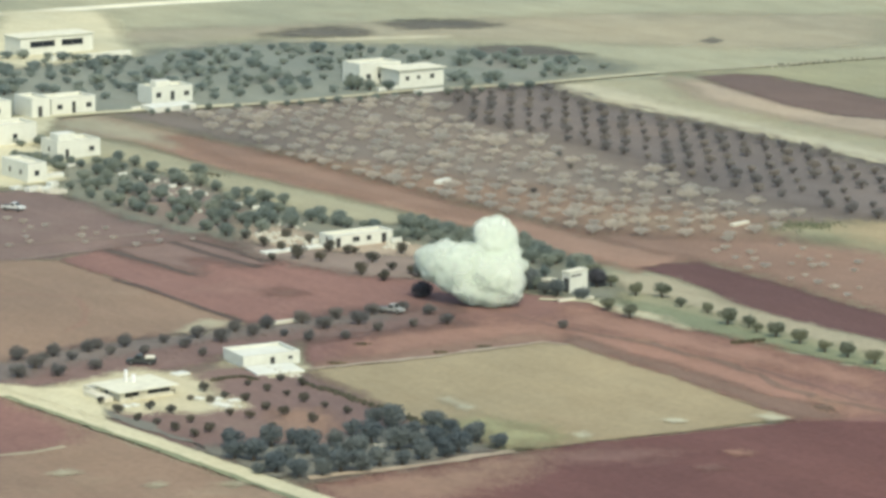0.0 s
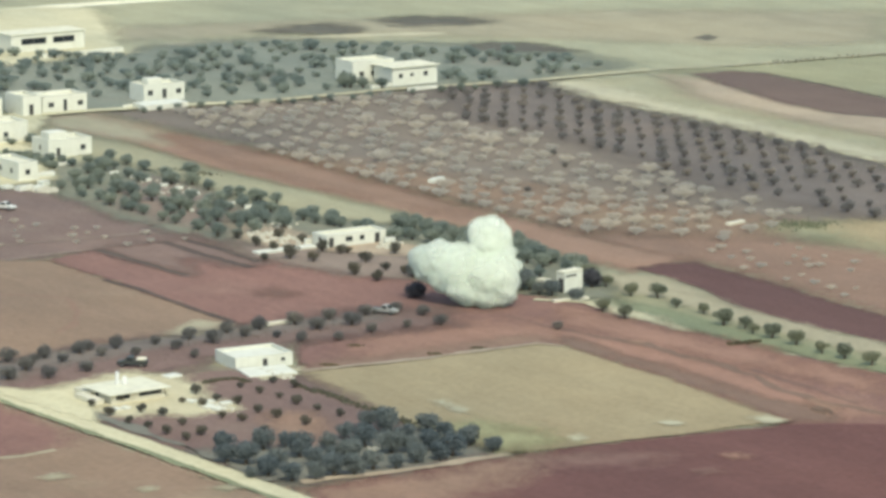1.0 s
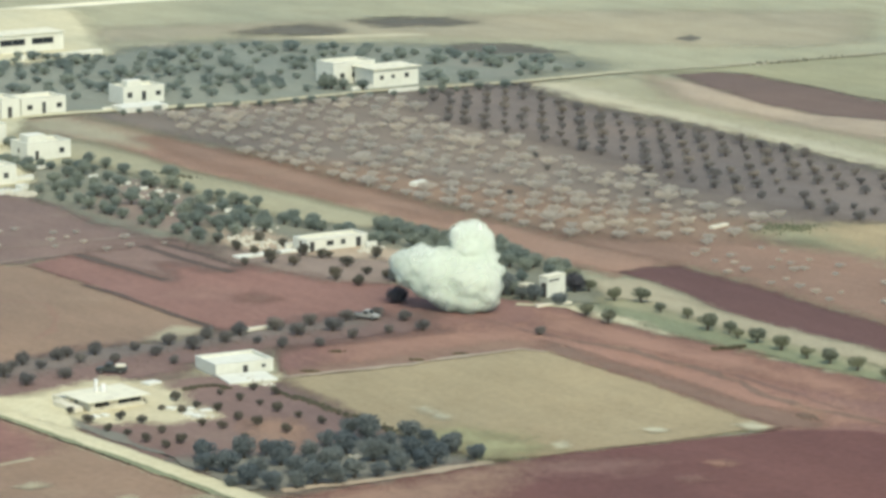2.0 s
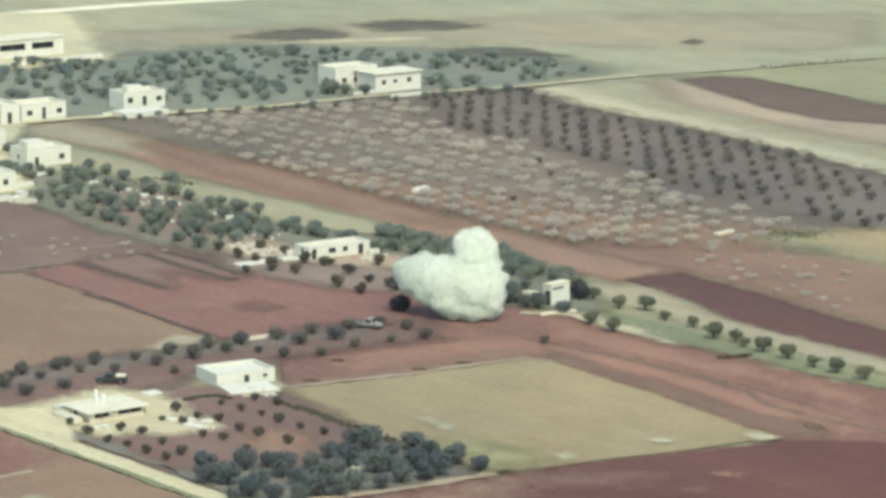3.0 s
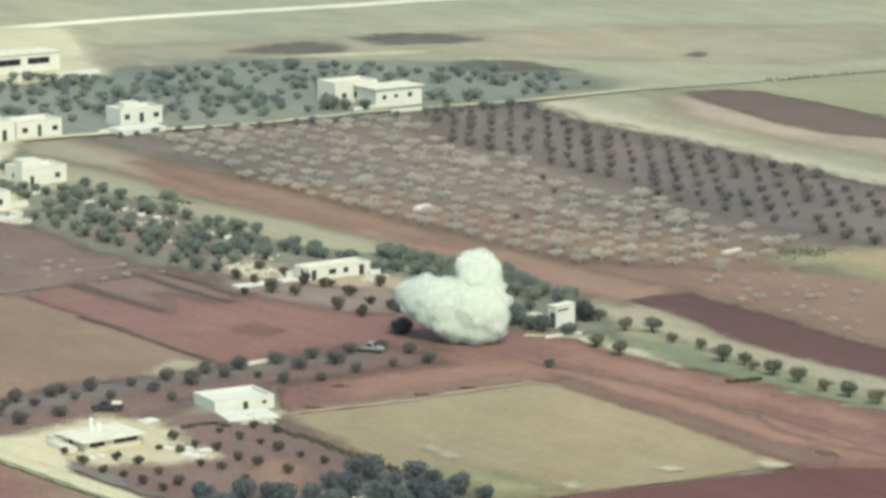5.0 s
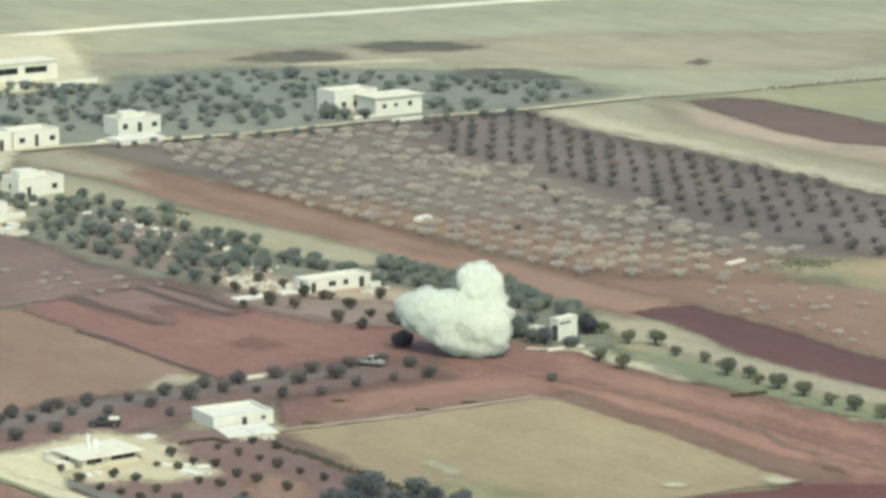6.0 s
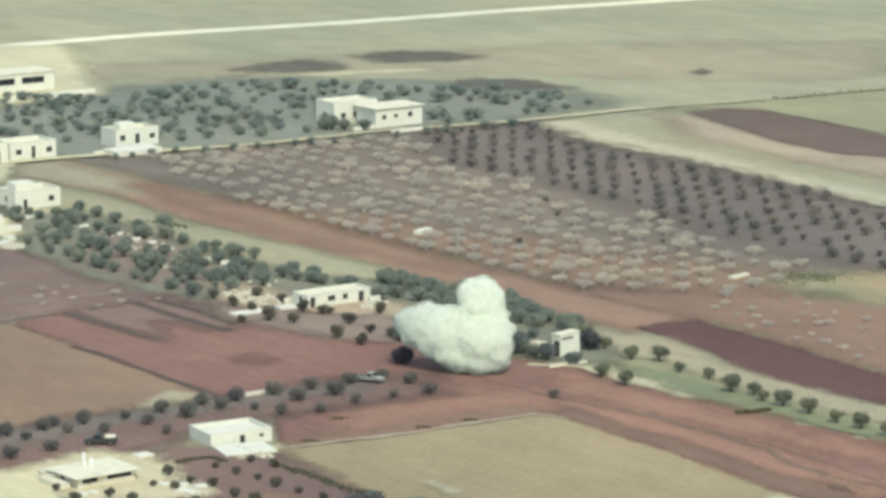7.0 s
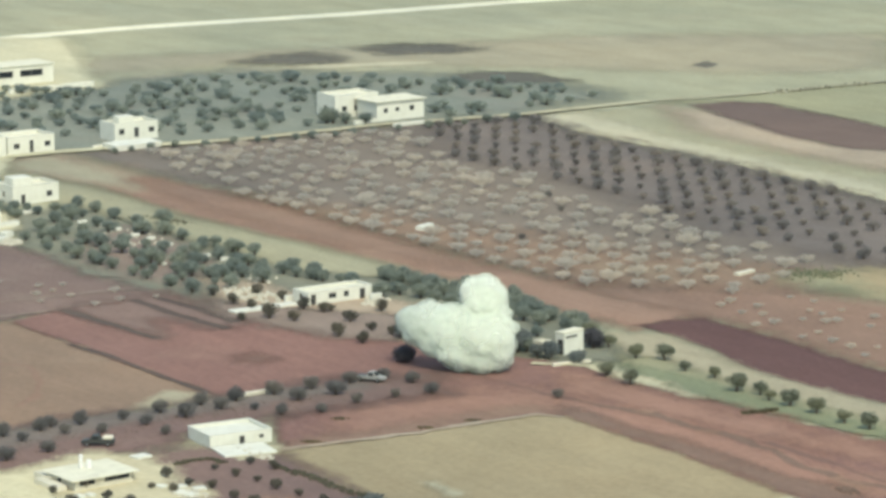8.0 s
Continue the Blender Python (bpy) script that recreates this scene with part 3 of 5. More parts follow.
strip("furrow_band_upper", [(-107.0, 30.8), (-90.1, 31.2), (-75.5, 31.9)], 2.1, M_FURROW, "dark freshly turned furrow band", 0.8, "field")
strip("furrow_band_middle", [(-107.6, 45.0), (-90.0, 44.7), (-75.0, 45.6)], 2.1, M_FURROW, "dark freshly turned furrow band", 0.8, "field")
strip("furrow_band_lower", [(-106.8, 49.5), (-91.1, 50.4), (-79.0, 49.9)], 2.1, M_FURROW, "dark freshly turned furrow band", 0.8, "field")
strip("furrow_edge", [(-80.1, 17.1), (-69.6, 18.3), (-54.0, 17.5), (-33.9, 17.2)], 1.2, M_FURROW, "dark furrow at the edge of the red field", 0.6, "field")
field("row_ground", [(-24.2, -43.0), (-27.8, -33.0), (-32.6, -11.3), (-30.5, 11.8), (-31.7, 38.0), (-25.6, 54.3), (-11.6, 47.1), (-12.8, 35.0), (-13.5, 17.2), (-10.2, -0.3), (-4.6, -9.0), (-3.5, -28.4), (-8.4, -43.0), (-14.2, -48.1)], M_ROWSOIL, "mauve-brown earth under a double tree row", 2.0, 2, soft=6)
field("row_scrub_ground", [(-22.0, -46.0), (-31.0, -20.0), (-30.0, 4.0), (-30.0, 30.0), (-27.0, 44.0), (-22.0, 40.0), (-22.5, 14.0), (-23.0, -8.0), (-20.0, -26.0), (-14.0, -40.0)], M_SLATE, "grey-brown weedy strip under the tree row", 1.8, 2, soft=3.5)
field("field_khaki", [(5.4, 4.3), (7.6, 21.6), (8.6, 39.0), (8.7, 50.6), (12.6, 53.1), (44.7, 51.8), (76.2, 49.4), (73.6, 29.4), (71.5, 15.0), (69.6, 1.3), (57.6, 0.8), (43.6, -0.1), (23.0, 0.7)], M_KHAKI, "khaki stubble field", 0.6, 2)
field("field_front", [(70.3, -34.3), (69.9, -25.4), (69.3, -14.2), (69.9, 0.5), (73.3, 24.3), (77.4, 48.4), (86.1, 60.1), (106.3, 63.9), (149.0, 28.9), (145.0, 2.4), (102.3, -40.9), (78.4, -38.4)], M_DARKRED, "dark red ploughed field", 0.7, 2)
field("field_front_brown", [(72.0, -36.0), (70.8, -18.1), (72.0, -0.3), (74.7, 7.0), (82.0, -4.0), (84.0, -14.0), (92.0, -30.0), (84.0, -38.0)], M_REDBROWN, "tan-brown corner of the ploughed field", 2.5, 2, soft=7)
field("field_front_light", [(75.0, 6.0), (79.6, 18.0), (84.0, 22.0), (86.0, 12.0), (80.0, 4.0)], M_RED, "lighter red swell in the ploughed field", 2, 2, soft=5)
field("grove_yard", [(-3.0, -30.9), (-4.5, -19.7), (-3.1, -4.6), (5.2, 5.5), (23.3, 2.6), (43.6, -0.1), (59.0, 0.9), (69.4, 1.0), (69.4, -15.2), (69.2, -28.8), (68.3, -34.9), (52.1, -37.5), (29.0, -38.7), (8.3, -39.1)], M_ROWSOIL, "brown earth of a small walled orchard", 0.7, 2, soft=3.5)
# grey-green tone lifted to carry the haze under the olives
field("olive_ground", [(43.0, -36.0), (45.0, -25.0), (50.0, -17.0), (46.0, -8.0), (48.0, -1.0), (67.5, 0.5), (68.5, -14.0), (67.5, -34.0), (56.0, -37.0)], M_GROVE, "earth under the olive grove, grey-green for the haze there", 1.6, 2, soft=3.5)
field("grove_bare_patch", [(29.0, -14.9), (28.0, -11.1), (30.5, -7.3), (35.7, -8.5), (42.0, -12.0), (46.8, -16.0), (49.0, -21.0), (43.4, -21.2), (36.2, -18.3)], M_REDBROWN, "reddish bare earth between the young trees", 1.4, 1.5, soft=3)
field("yard_dust", [(-5.7, -38.4), (-8.5, -28.0), (-10.5, -17.5), (-3.0, -11.2), (5.0, -12.4), (13.4, -17.4), (18.7, -14.4), (23.4, -17.2), (23.0, -24.5), (18.6, -28.8), (17.8, -33.5), (12.0, -37.5), (2.0, -38.3)], M_DUST, "bare yellow dusty yard round the farmhouse", 1.4, 1.2, soft=2.6)
field("dust_house_front", [(1.6, -1.5), (1.0, 3.8), (2.8, 8.1), (7.4, 4.1), (7.2, -2.2)], M_DUST, "pale dust apron before the white house", 0.6, 1)
field("dust_mid", [(-115.7, 66.4), (-107.4, 73.2), (-89.0, 70.8), (-84.3, 82.2), (-69.6, 82.8), (-61.7, 80.0), (-69.5, 72.4), (-82.8, 63.0), (-87.5, 55.8), (-100.8, 57.4)], M_YARD, "pale trodden yard round the houses", 1.5, 2, soft=3.5)
field("house_ground", [(-101.9, 56.4), (-88.2, 58.9), (-79.8, 66.8), (-67.1, 75.5), (-52.3, 70.3), (-50.4, 63.1), (-57.2, 57.1), (-70.5, 53.8), (-84.2, 50.5)], M_HOUSEGROUND, "grey-mauve earth between houses and field", 1.5, 2, soft=4)
field("dust_target", [(-62.3, 79.1), (-54.4, 82.8), (-46.2, 84.8), (-32.4, 76.3), (-32.6, 70.2), (-41.9, 71.6), (-53.8, 73.4)], M_DUST, "pale trodden yard between farm walls", 1.2, 2)
strip("dust_path_right", [(-21.5, 71.6), (-17.5, 75.2), (-14.0, 77.4), (-8.0, 77.6)], 1.8, M_DUST, "pale footpath beside the verge", 1.2)
field("dust_verge", [(-10.5, 77.6), (-5.0, 79.8), (2.0, 80.4), (9.0, 79.0), (16.0, 78.2), (15.0, 76.8), (5.0, 76.6), (-4.0, 76.0)], M_DUST, "pale trodden dust beside the verge", 1.2, 1.5, soft=2.0)
field("yard_left", [(-271.3, 83.9), (-270.5, 101.5), (-261.2, 104.1), (-245.5, 91.2), (-226.9, 78.4), (-198.9, 69.2), (-182.8, 61.2), (-180.1, 48.3), (-185.4, 40.4)], M_ROAD, "pale yard between the village houses", 2, 2)
field("yard_far_left", [(-346.0, 136.0), (-349.0, 176.0), (-366.0, 182.0), (-440.4, 215.1), (-457.9, 192.4), (-380.0, 140.0)], M_ROAD, "pale concrete yard at the far buildings", 2, 3, soft=5)
field("field_lower_left", [(-17.5, -46.6), (-7.9, -45.5), (29.2, -43.7), (59.6, -42.0), (76.6, -41.1), (95.6, -51.0), (69.3, -90.3)], M_TAN, "tan-brown field of dry earth beside the dirt road", 0.8, 2)
field("field_lower_left_red", [(-17.5, -47.0), (-2.0, -46.0), (14.0, -45.5), (24.0, -46.0), (28.5, -49.5), (30.0, -55.0), (30.5, -64.0), (10.0, -62.0)], M_RED, "red ploughed end of the field", 1.6, 2, soft=3.5)
strip("field_lower_left_edge", [(30.0, -64.0), (31.6, -58.0), (30.2, -52.5)], 1.0, M_VERGE, "pale dry edge between the two plots", 0.8, "field")
strip("road_front", [(-44.6, -45.6), (-9.0, -42.9), (16.1, -41.3), (39.9, -40.0), (62.5, -39.0), (78.1, -38.3), (104.9, -37.1)], 4.6, M_ROAD, "pale unpaved farm road")
strip("yard_verge", [(10.0, -36.9), (28.0, -36.0), (46.0, -35.2), (64.0, -35.0)], 2.0, M_GROVE, "grassy verge between the orchard and the farm road", 1.6)
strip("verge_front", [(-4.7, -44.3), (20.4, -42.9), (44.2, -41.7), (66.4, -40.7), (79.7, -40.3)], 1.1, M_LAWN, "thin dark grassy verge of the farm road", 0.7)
field("road_mouth", [(-12.7, -41.0), (-7.5, -37.6), (-3.0, -30.9), (7.8, -32.8), (20.3, -39.7), (5.8, -40.7), (-5.9, -42.5)], M_ROAD, "pale trodden turning beside the farm road", 0.8, 1.5)
strip("road_top", [(-273.7, 50.2), (-266.1, 90.2), (-264.1, 117.9), (-259.3, 140.2), (-256.8, 151.0)], 3.8, M_ROAD, "pale unpaved village road", 0.5)
strip("road_top_right", [(-256.8, 151.0), (-254.5, 161.3), (-254.7, 194.4), (-250.5, 217.2), (-247.6, 234.4), (-247.4, 255.6), (-246.9, 269.8)], 3.0, M_DUST, "pale unpaved village road", 0.7)
strip("road_top_far", [(-246.9, 269.8), (-243.8, 280.3), (-240.1, 305.6), (-237.5, 340.0), (-229.7, 400.9)], 1.5, M_VERGE, "pale track across the fields", 0.9)
strip("grove_path", [(66.5, -32.5), (68.6, -24.0), (69.8, -14.0), (69.8, -5.0), (69.8, 1.5)], 1.7, M_YARD, "pale path along the orchard edge", 1.0)
strip("stubble_edge", [(5.6, 6.0), (7.8, 21.6), (8.9, 39.0), (9.2, 50.4), (13.5, 52.6)], 1.5, M_YARD, "pale dry edge of the stubble field", 1.2, "field")
field("bright_spot_field", [(71.7, 45.6), (71.9, 48.9), (76.3, 49.3), (76.3, 45.4)], M_PALE, "bright dry grass at the field corner", 0.8, 1.2, soft=1.0)
field("pale_scrape", [(87.5, 27.0), (88.2, 30.2), (91.0, 29.9), (90.8, 26.4)], M_PINKEARTH, "pinkish scrape in the ploughed field", 0.8, 1, soft=1.8)
field("pale_scrape_lower", [(92.6, 18.0), (93.1, 21.0), (96.0, 20.5), (96.1, 17.6)], M_RED, "pinkish scrape in the ploughed field", 0.8, 1, soft=2.2)
field("bright_spot_front", [(65.6, 14.8), (65.7, 17.6), (69.1, 16.8), (69.5, 13.8)], M_PALE, "bright dry patch at the field edge", 0.6, 1.2, soft=1.0)
field("bright_spot_middle", [(66.5, 32.3), (66.4, 34.8), (68.7, 34.8), (69.1, 32.1)], M_PALE, "bright dry patch in the stubble", 0.6, 1.2, soft=1.0)
field("stubble_green", [(48.0, 3.0), (50.0, 8.0), (58.0, 13.0), (67.0, 13.0), (68.0, 3.0)], M_STUBBLEGREEN, "greener stubble beside the grove", 2, 2, soft=6)
field("bright_spot_long", [(34.6, 11.4), (35.6, 13.4), (43.6, 12.6), (44.4, 10.2)], M_PALE, "bright dry streak in the stubble", 0.7, 1.2, soft=1.4)
field("bright_spot_lower", [(43.4, -62.6), (43.0, -59.2), (46.1, -58.4), (46.6, -62.0)], M_VERGE, "pale dry patch beside the road", 0.6, 1.5, soft=1.6)
field("bright_spot_low_middle", [(57.4, -54.0), (57.2, -51.6), (59.6, -51.4), (59.6, -53.8)], M_VERGE, "pale dry patch beside the road", 0.6, 1.2, soft=1.4)
field("bright_spot_road", [(62.9, -45.4), (62.6, -42.3), (65.4, -41.7), (65.7, -44.7)], M_VERGE, "pale dry patch beside the road", 0.6, 1.5, soft=1.6)


# ---- houses ----
def wall_mesh(length, height, thick, holes):
    """A wall along +x from the origin, thick towards +y, with openings (x, width, sill, height) through it."""
    bm = bmesh.new()
    xs = sorted({0, length, *(h[0] for h in holes), *(h[0] + h[1] for h in holes)})
    zs = sorted({0, height, *(h[2] for h in holes), *(h[2] + h[3] for h in holes)})
    for x0, x1 in zip(xs, xs[1:]):
        for z0, z1 in zip(zs, zs[1:]):
            cx, cz = (x0 + x1) / 2, (z0 + z1) / 2
            if not any(h[0] < cx < h[0] + h[1] and h[2] < cz < h[2] + h[3] for h in holes):
                box(bm, x0, 0, z0, x1, thick, z1)
    bmesh.ops.remove_doubles(bm, verts=bm.verts, dist=1e-4)
    return bm


def house(corner, lx, ly, h, label, turn=0.0, east=(), south=(), wall=None, roof=None, parapet=0.5, name="house", tanks=(), slab=0.0, stair=None):
    """A flat-roofed block. corner: its foot nearest to the drone; lx and ly run away from it. east and south: the openings
    (start, width, sill, height) of the two faces that are seen."""
    wall, roof = wall or M_WHITE, roof or M_ROOF
    top = new(name)
    top.matrix_world = pose(corner[0], corner[1], ground_at(*corner) - 0.01, 0, 0, turn)
    tagged(top, label, "house")
    t = 0.25
    full = h + parapet
    faces = (("east", pose(0, 0, 0, 0, 0, 90), ly, east), ("south", pose(-lx, 0, 0, 0, 0, 0), lx, south),
             ("west", pose(-lx, ly, 0, 0, 0, -90), ly, ()), ("north", pose(0, ly, 0, 0, 0, 180), lx, ()))
    for side, m, length, holes in faces:
        inset = t if side in ("east", "west") else 0.0
        shifted = [(a - inset, w, s, hh) for a, w, s, hh in holes]
        w = part("wall", wall_mesh(length - 2 * inset, full, t, shifted), wall, top)
        at = m @ pose(inset, 0, 0)
        w.matrix_basis = at
        for a, wd, s, hh in shifted:
            # doors and dark panes also fill porch openings, where they stand for shade
            if s < 0.1:
                d = part("door", box_mesh(a + 0.02, 0.14, s + 0.02, a + wd - 0.02, 0.19, s + hh - 0.02, bevel=0.01), M_DOOR, top, "dark steel door")
                d.matrix_basis = at
            else:
                win = part("window", box_mesh(a, 0.15, s, a + wd, 0.165, s + hh), M_GLASS, top, "dark window pane")
                win.matrix_basis = at
                fb = bmesh.new()
                box(fb, a, 0.10, s, a + 0.06, 0.148, s + hh)
                box(fb, a + wd - 0.06, 0.10, s, a + wd, 0.148, s + hh)
                box(fb, a + 0.06, 0.10, s, a + wd - 0.06, 0.148, s + 0.06)
                box(fb, a + 0.06, 0.10, s + hh - 0.06, a + wd - 0.06, 0.148, s + hh)
                box(fb, a + wd / 2 - 0.03, 0.10, s + 0.06, a + wd / 2 + 0.03, 0.148, s + hh - 0.06)
                part("frame", fb, M_FRAME, win)
                part("sill", box_mesh(a - 0.08, -0.10, s - 0.09, a + wd + 0.08, 0.09, s - 0.01, bevel=0.01), wall, win)
    part("roof", box_mesh(-lx + t, t, h - 0.2, -t, ly - t, h), roof, top, "flat pale concrete roof")
    if parapet:
        cb = bmesh.new()
        e = 0.06
        box(cb, -lx - e, -e, full, e, t + e, full + 0.08)
        box(cb, -lx - e, ly - t - e, full, e, ly + e, full + 0.08)
        box(cb, -lx - e, t + e, full, -lx + t + e, ly - t - e, full + 0.08)
        box(cb, -t - e, t + e, full, e, ly - t - e, full + 0.08)
        part("coping", cb, wall, top)
    if slab:
        part("roof_slab", box_mesh(-lx - slab, -slab, full + 0.081, slab, ly + slab, full + 0.26, bevel=0.02), roof, top, "overhanging pale roof slab")
    if stair:
        a, b, w2, d2, hh = stair
        part("stair_head", box_mesh(-a - w2, b, h + 0.002, -a, b + d2, h + hh, bevel=0.03), wall, top, "small stair tower on the roof")
    for a, b, r, hh in tanks:
        tb = bmesh.new()
        z0 = full + 0.262 if slab else h + 0.002
        tube(tb, [(-a, b, z0), (-a, b, z0 + hh), (-a, b, z0 + hh + 0.1)], [r, r, r * 0.6], 12)
        part("water_tank", tb, M_TANK, top, "white upright water tank")
    return top


def block(corner, lx, ly, h, label, turn=0.0, material=None, name="wall_remnant", category="wall"):
    """A freestanding wall or terrace with uneven, worn top."""
    bm = bmesh.new()
    nx, ny = max(1, int(lx / 0.8)), max(1, int(ly / 0.8))
    grid = {}
    for i in range(nx + 1):
        for j in range(ny + 1):
            x, y = -lx * i / nx, ly * j / ny
            z = h * (1 + 0.18 * noise.noise(Vector((x * 0.6 + corner[0], y * 0.6 + corner[1], 3))))
            grid[i, j] = bm.verts.new((x, y, z))
    low = {}
    for i in range(nx + 1):
        for j in range(ny + 1):
            if i in (0, nx) or j in (0, ny):
                low[i, j] = bm.verts.new((grid[i, j].co.x, grid[i, j].co.y, 0))
    for i in range(nx):
        for j in range(ny):
            bm.faces.new((grid[i, j], grid[i, j + 1], grid[i + 1, j + 1], grid[i + 1, j]))
    for i in range(nx):
        for j in (0, ny):
            bm.faces.new((grid[i, j], grid[i + 1, j], low[i + 1, j], low[i, j]))
    for j in range(ny):
        for i in (0, nx):
            bm.faces.new((grid[i, j], grid[i, j + 1], low[i, j + 1], low[i, j]))
    bmesh.ops.recalc_face_normals(bm, faces=bm.faces)
    ob = part(name, bm, material or M_WHITE, None)
    ob.matrix_world = pose(corner[0], corner[1], ground_at(*corner) - 0.01, 0, 0, turn)
    return tagged(ob, label, category)


house((-2.1, -1.9), 7.8, 10.3, 1.6, "white flat-roofed farm building in an open field", -6.0, east=[(4.9, 0.9, 0.0, 1.5), (8.2, 0.8, 0.8, 0.6)], parapet=0.45, roof=M_WHITE)
block((4.7, -3.4), 6.4, 8.2, 0.25, "white concrete terrace before the farm building", -12.0, name="terrace", category="terrace")
# the porch shade under the slab is made of dark panes
house((9.3, -31.2), 7.5, 9.8, 1.35, "low white farmhouse with dark panes for its porch shade", 2.0, east=[(0.8, 2.6, 0.6, 0.75), (5.0, 4.2, 0.65, 0.7)], south=[(2.5, 1.2, 0.5, 0.7)], parapet=0.1, slab=0.7, wall=M_CREAM, tanks=[(5.6, 4.4, 0.28, 1.9), (5.0, 5.4, 0.4, 1.1)])
# added block: its lit top brightens the shaded south side of the farmhouse
block((8.4, -33.6), 6.4, 1.6, 0.75, "low cream block added to cover the farmhouse's shaded side", 2.0, material=M_CREAM, name="side_cover_block", category="shed")
block((4.0, -32.1), 5.0, 3.0, 1.0, "low cream garden wall of the farmhouse", 2.0, material=M_CREAM, name="garden_wall")
house((-83.4, 67.3), 5.0, 13.6, 2.0, "long white single-storey house among trees", 0.0, east=[(0.6, 1.1, 0.0, 1.9), (4.4, 1.6, 0.8, 1.0), (7.6, 1.1, 0.8, 1.0), (11.0, 1.2, 0.0, 1.9)], south=[(2.0, 1.0, 0.9, 1.0)], parapet=0.3)
block((-88.9, 66.0), 0.5, 4.4, 1.1, "white yard wall beside the long house", 0.0, name="yard_wall")
block((-84.9, 53.2), 2.6, 13.0, 0.35, "pale concrete yard slab before the long house", 0.0, name="yard_slab", category="terrace")
block((-80.6, 79.0), 0.7, 2.6, 1.1, "white yard wall among trees", 10.0, name="yard_wall")
# a dark door and pane stand for the shade of the open parts
house((-23.6, 79.9), 1.9, 4.9, 3.3, "small tall white block house, its open side filled dark, beside trees", 13.0, east=[(0.3, 3.0, 2.75, 0.4)], south=[(0.3, 1.3, 0.0, 2.6)], parapet=0.3, slab=0.12)
house((-27.0, 78.0), 2.2, 2.0, 1.8, "low grey lean-to shed beside the block house", 13.0, parapet=0.1, wall=M_CREAM)
house((-32.0, 71.0), 4.4, 4.4, 2.1, "small white farm shed beside a dark tree", 0.0, parapet=0.25, south=[(1.4, 1.0, 0.0, 1.7)])
block((-43.0, 75.9), 6.0, 2.0, 1.3, "broken pale farm wall", 8.0, material=M_CREAM, name="yard_wall")
block((-52.4, 77.6), 5.0, 1.6, 1.2, "broken pale farm wall", -12.0, material=M_CREAM, name="yard_wall")
block((-61.9, 75.6), 1.0, 5.5, 1.3, "pale yard wall at the edge of the field", 0.0, material=M_CREAM, name="yard_wall")
block((-17.5, 73.2), 0.8, 7.0, 0.5, "low pale roadside wall", -8.0, material=M_CREAM, name="low_wall")
house((-260.0, 199.1), 8.5, 13.4, 4.3, "white village house with a roof slab beside the road", 0.0, east=[(1.9, 1.2, 1.9, 1.1), (5.3, 1.1, 2.1, 0.9), (9.3, 1.3, 2.0, 1.2)], parapet=0.2, slab=0.6)
house((-269.5, 193.4), 8.0, 12.4, 5.0, "white village house half hidden by trees", 0.0, east=[(2.0, 1.4, 1.6, 1.3), (5.5, 1.3, 1.6, 1.3)], south=[(3.0, 1.4, 1.6, 1.3)], parapet=0.5)
block((-259.5, 192.6), 0.6, 9.0, 0.9, "low white roadside wall", 6.0, name="low_wall")
block((-250.3, 197.5), 0.6, 9.0, 0.9, "low white roadside wall", 4.0, name="low_wall")
house((-270.7, 134.0), 7.0, 11.4, 3.5, "white village house with a stair tower", 0.0, east=[(1.2, 1.4, 1.5, 1.3), (5.2, 1.2, 0.6, 2.3), (9.0, 1.5, 1.5, 1.2)], parapet=0.6, stair=(2.6, 2.6, 2.8, 4.0, 1.7))
block((-258.0, 127.0), 6.0, 12.0, 1.3, "white raised terrace before the village house", 0.0, name="terrace", category="terrace")
block((-264.0, 124.6), 0.7, 5.4, 0.9, "low white yard wall beside the village house", 0.0, name="yard_wall")
house((-266.8, 104.3), 8.0, 11.9, 3.5, "white village house with two windows and a door", 0.0, east=[(1.6, 1.5, 1.5, 1.2), (5.6, 1.0, 0.4, 2.8), (9.4, 1.5, 1.5, 1.2)], parapet=0.7)
house((-265.2, 98.3), 9.0, 4.8, 4.0, "white village house beside a yard", 0.0, east=[(1.6, 1.2, 0.0, 2.6)], parapet=0.6)
house((-209.1, 74.9), 7.6, 10.8, 3.3, "white village house beside the tree belt", 0.0, east=[(2.0, 1.0, 0.0, 2.1), (8.0, 1.3, 1.2, 1.2)], south=[(3.0, 1.1, 1.3, 1.2)], parapet=0.6, stair=(2.5, 1.5, 3.6, 4.4, 1.9))
house((-183.9, 54.3), 12.0, 4.6, 3.5, "tall white village house with plain walls", 0.0, east=[(1.6, 1.2, 1.2, 1.2)], south=[(3.0, 1.2, 1.2, 1.2), (8.0, 1.2, 1.2, 1.2)], parapet=0.4)
house((-231.9, 70.8), 8.0, 11.0, 4.0, "white village house beside a yard", 0.0, east=[(5.0, 1.2, 1.2, 1.2)], parapet=0.6)
house((-268.4, 88.4), 8.0, 6.0, 3.6, "small white village house beside the road", 0.0, east=[(2.0, 1.2, 1.2, 1.2)], parapet=0.5)
block((-186.9, 58.9), 0.5, 5.8, 0.8, "low white garden wall beside the village house", 3.0, name="garden_wall")
for x, y, w, h in [(-177.8, 48.0, 2.2, 0.7), (-173.6, 49.2, 3.0, 0.9), (-173.0, 52.6, 2.4, 0.7), (-177.3, 56.5, 2.0, 1.0)]:
    block((x, y), 1.8, w, h, "white heap of broken concrete at the village edge", 14.0, name="concrete_heap", category="heap")
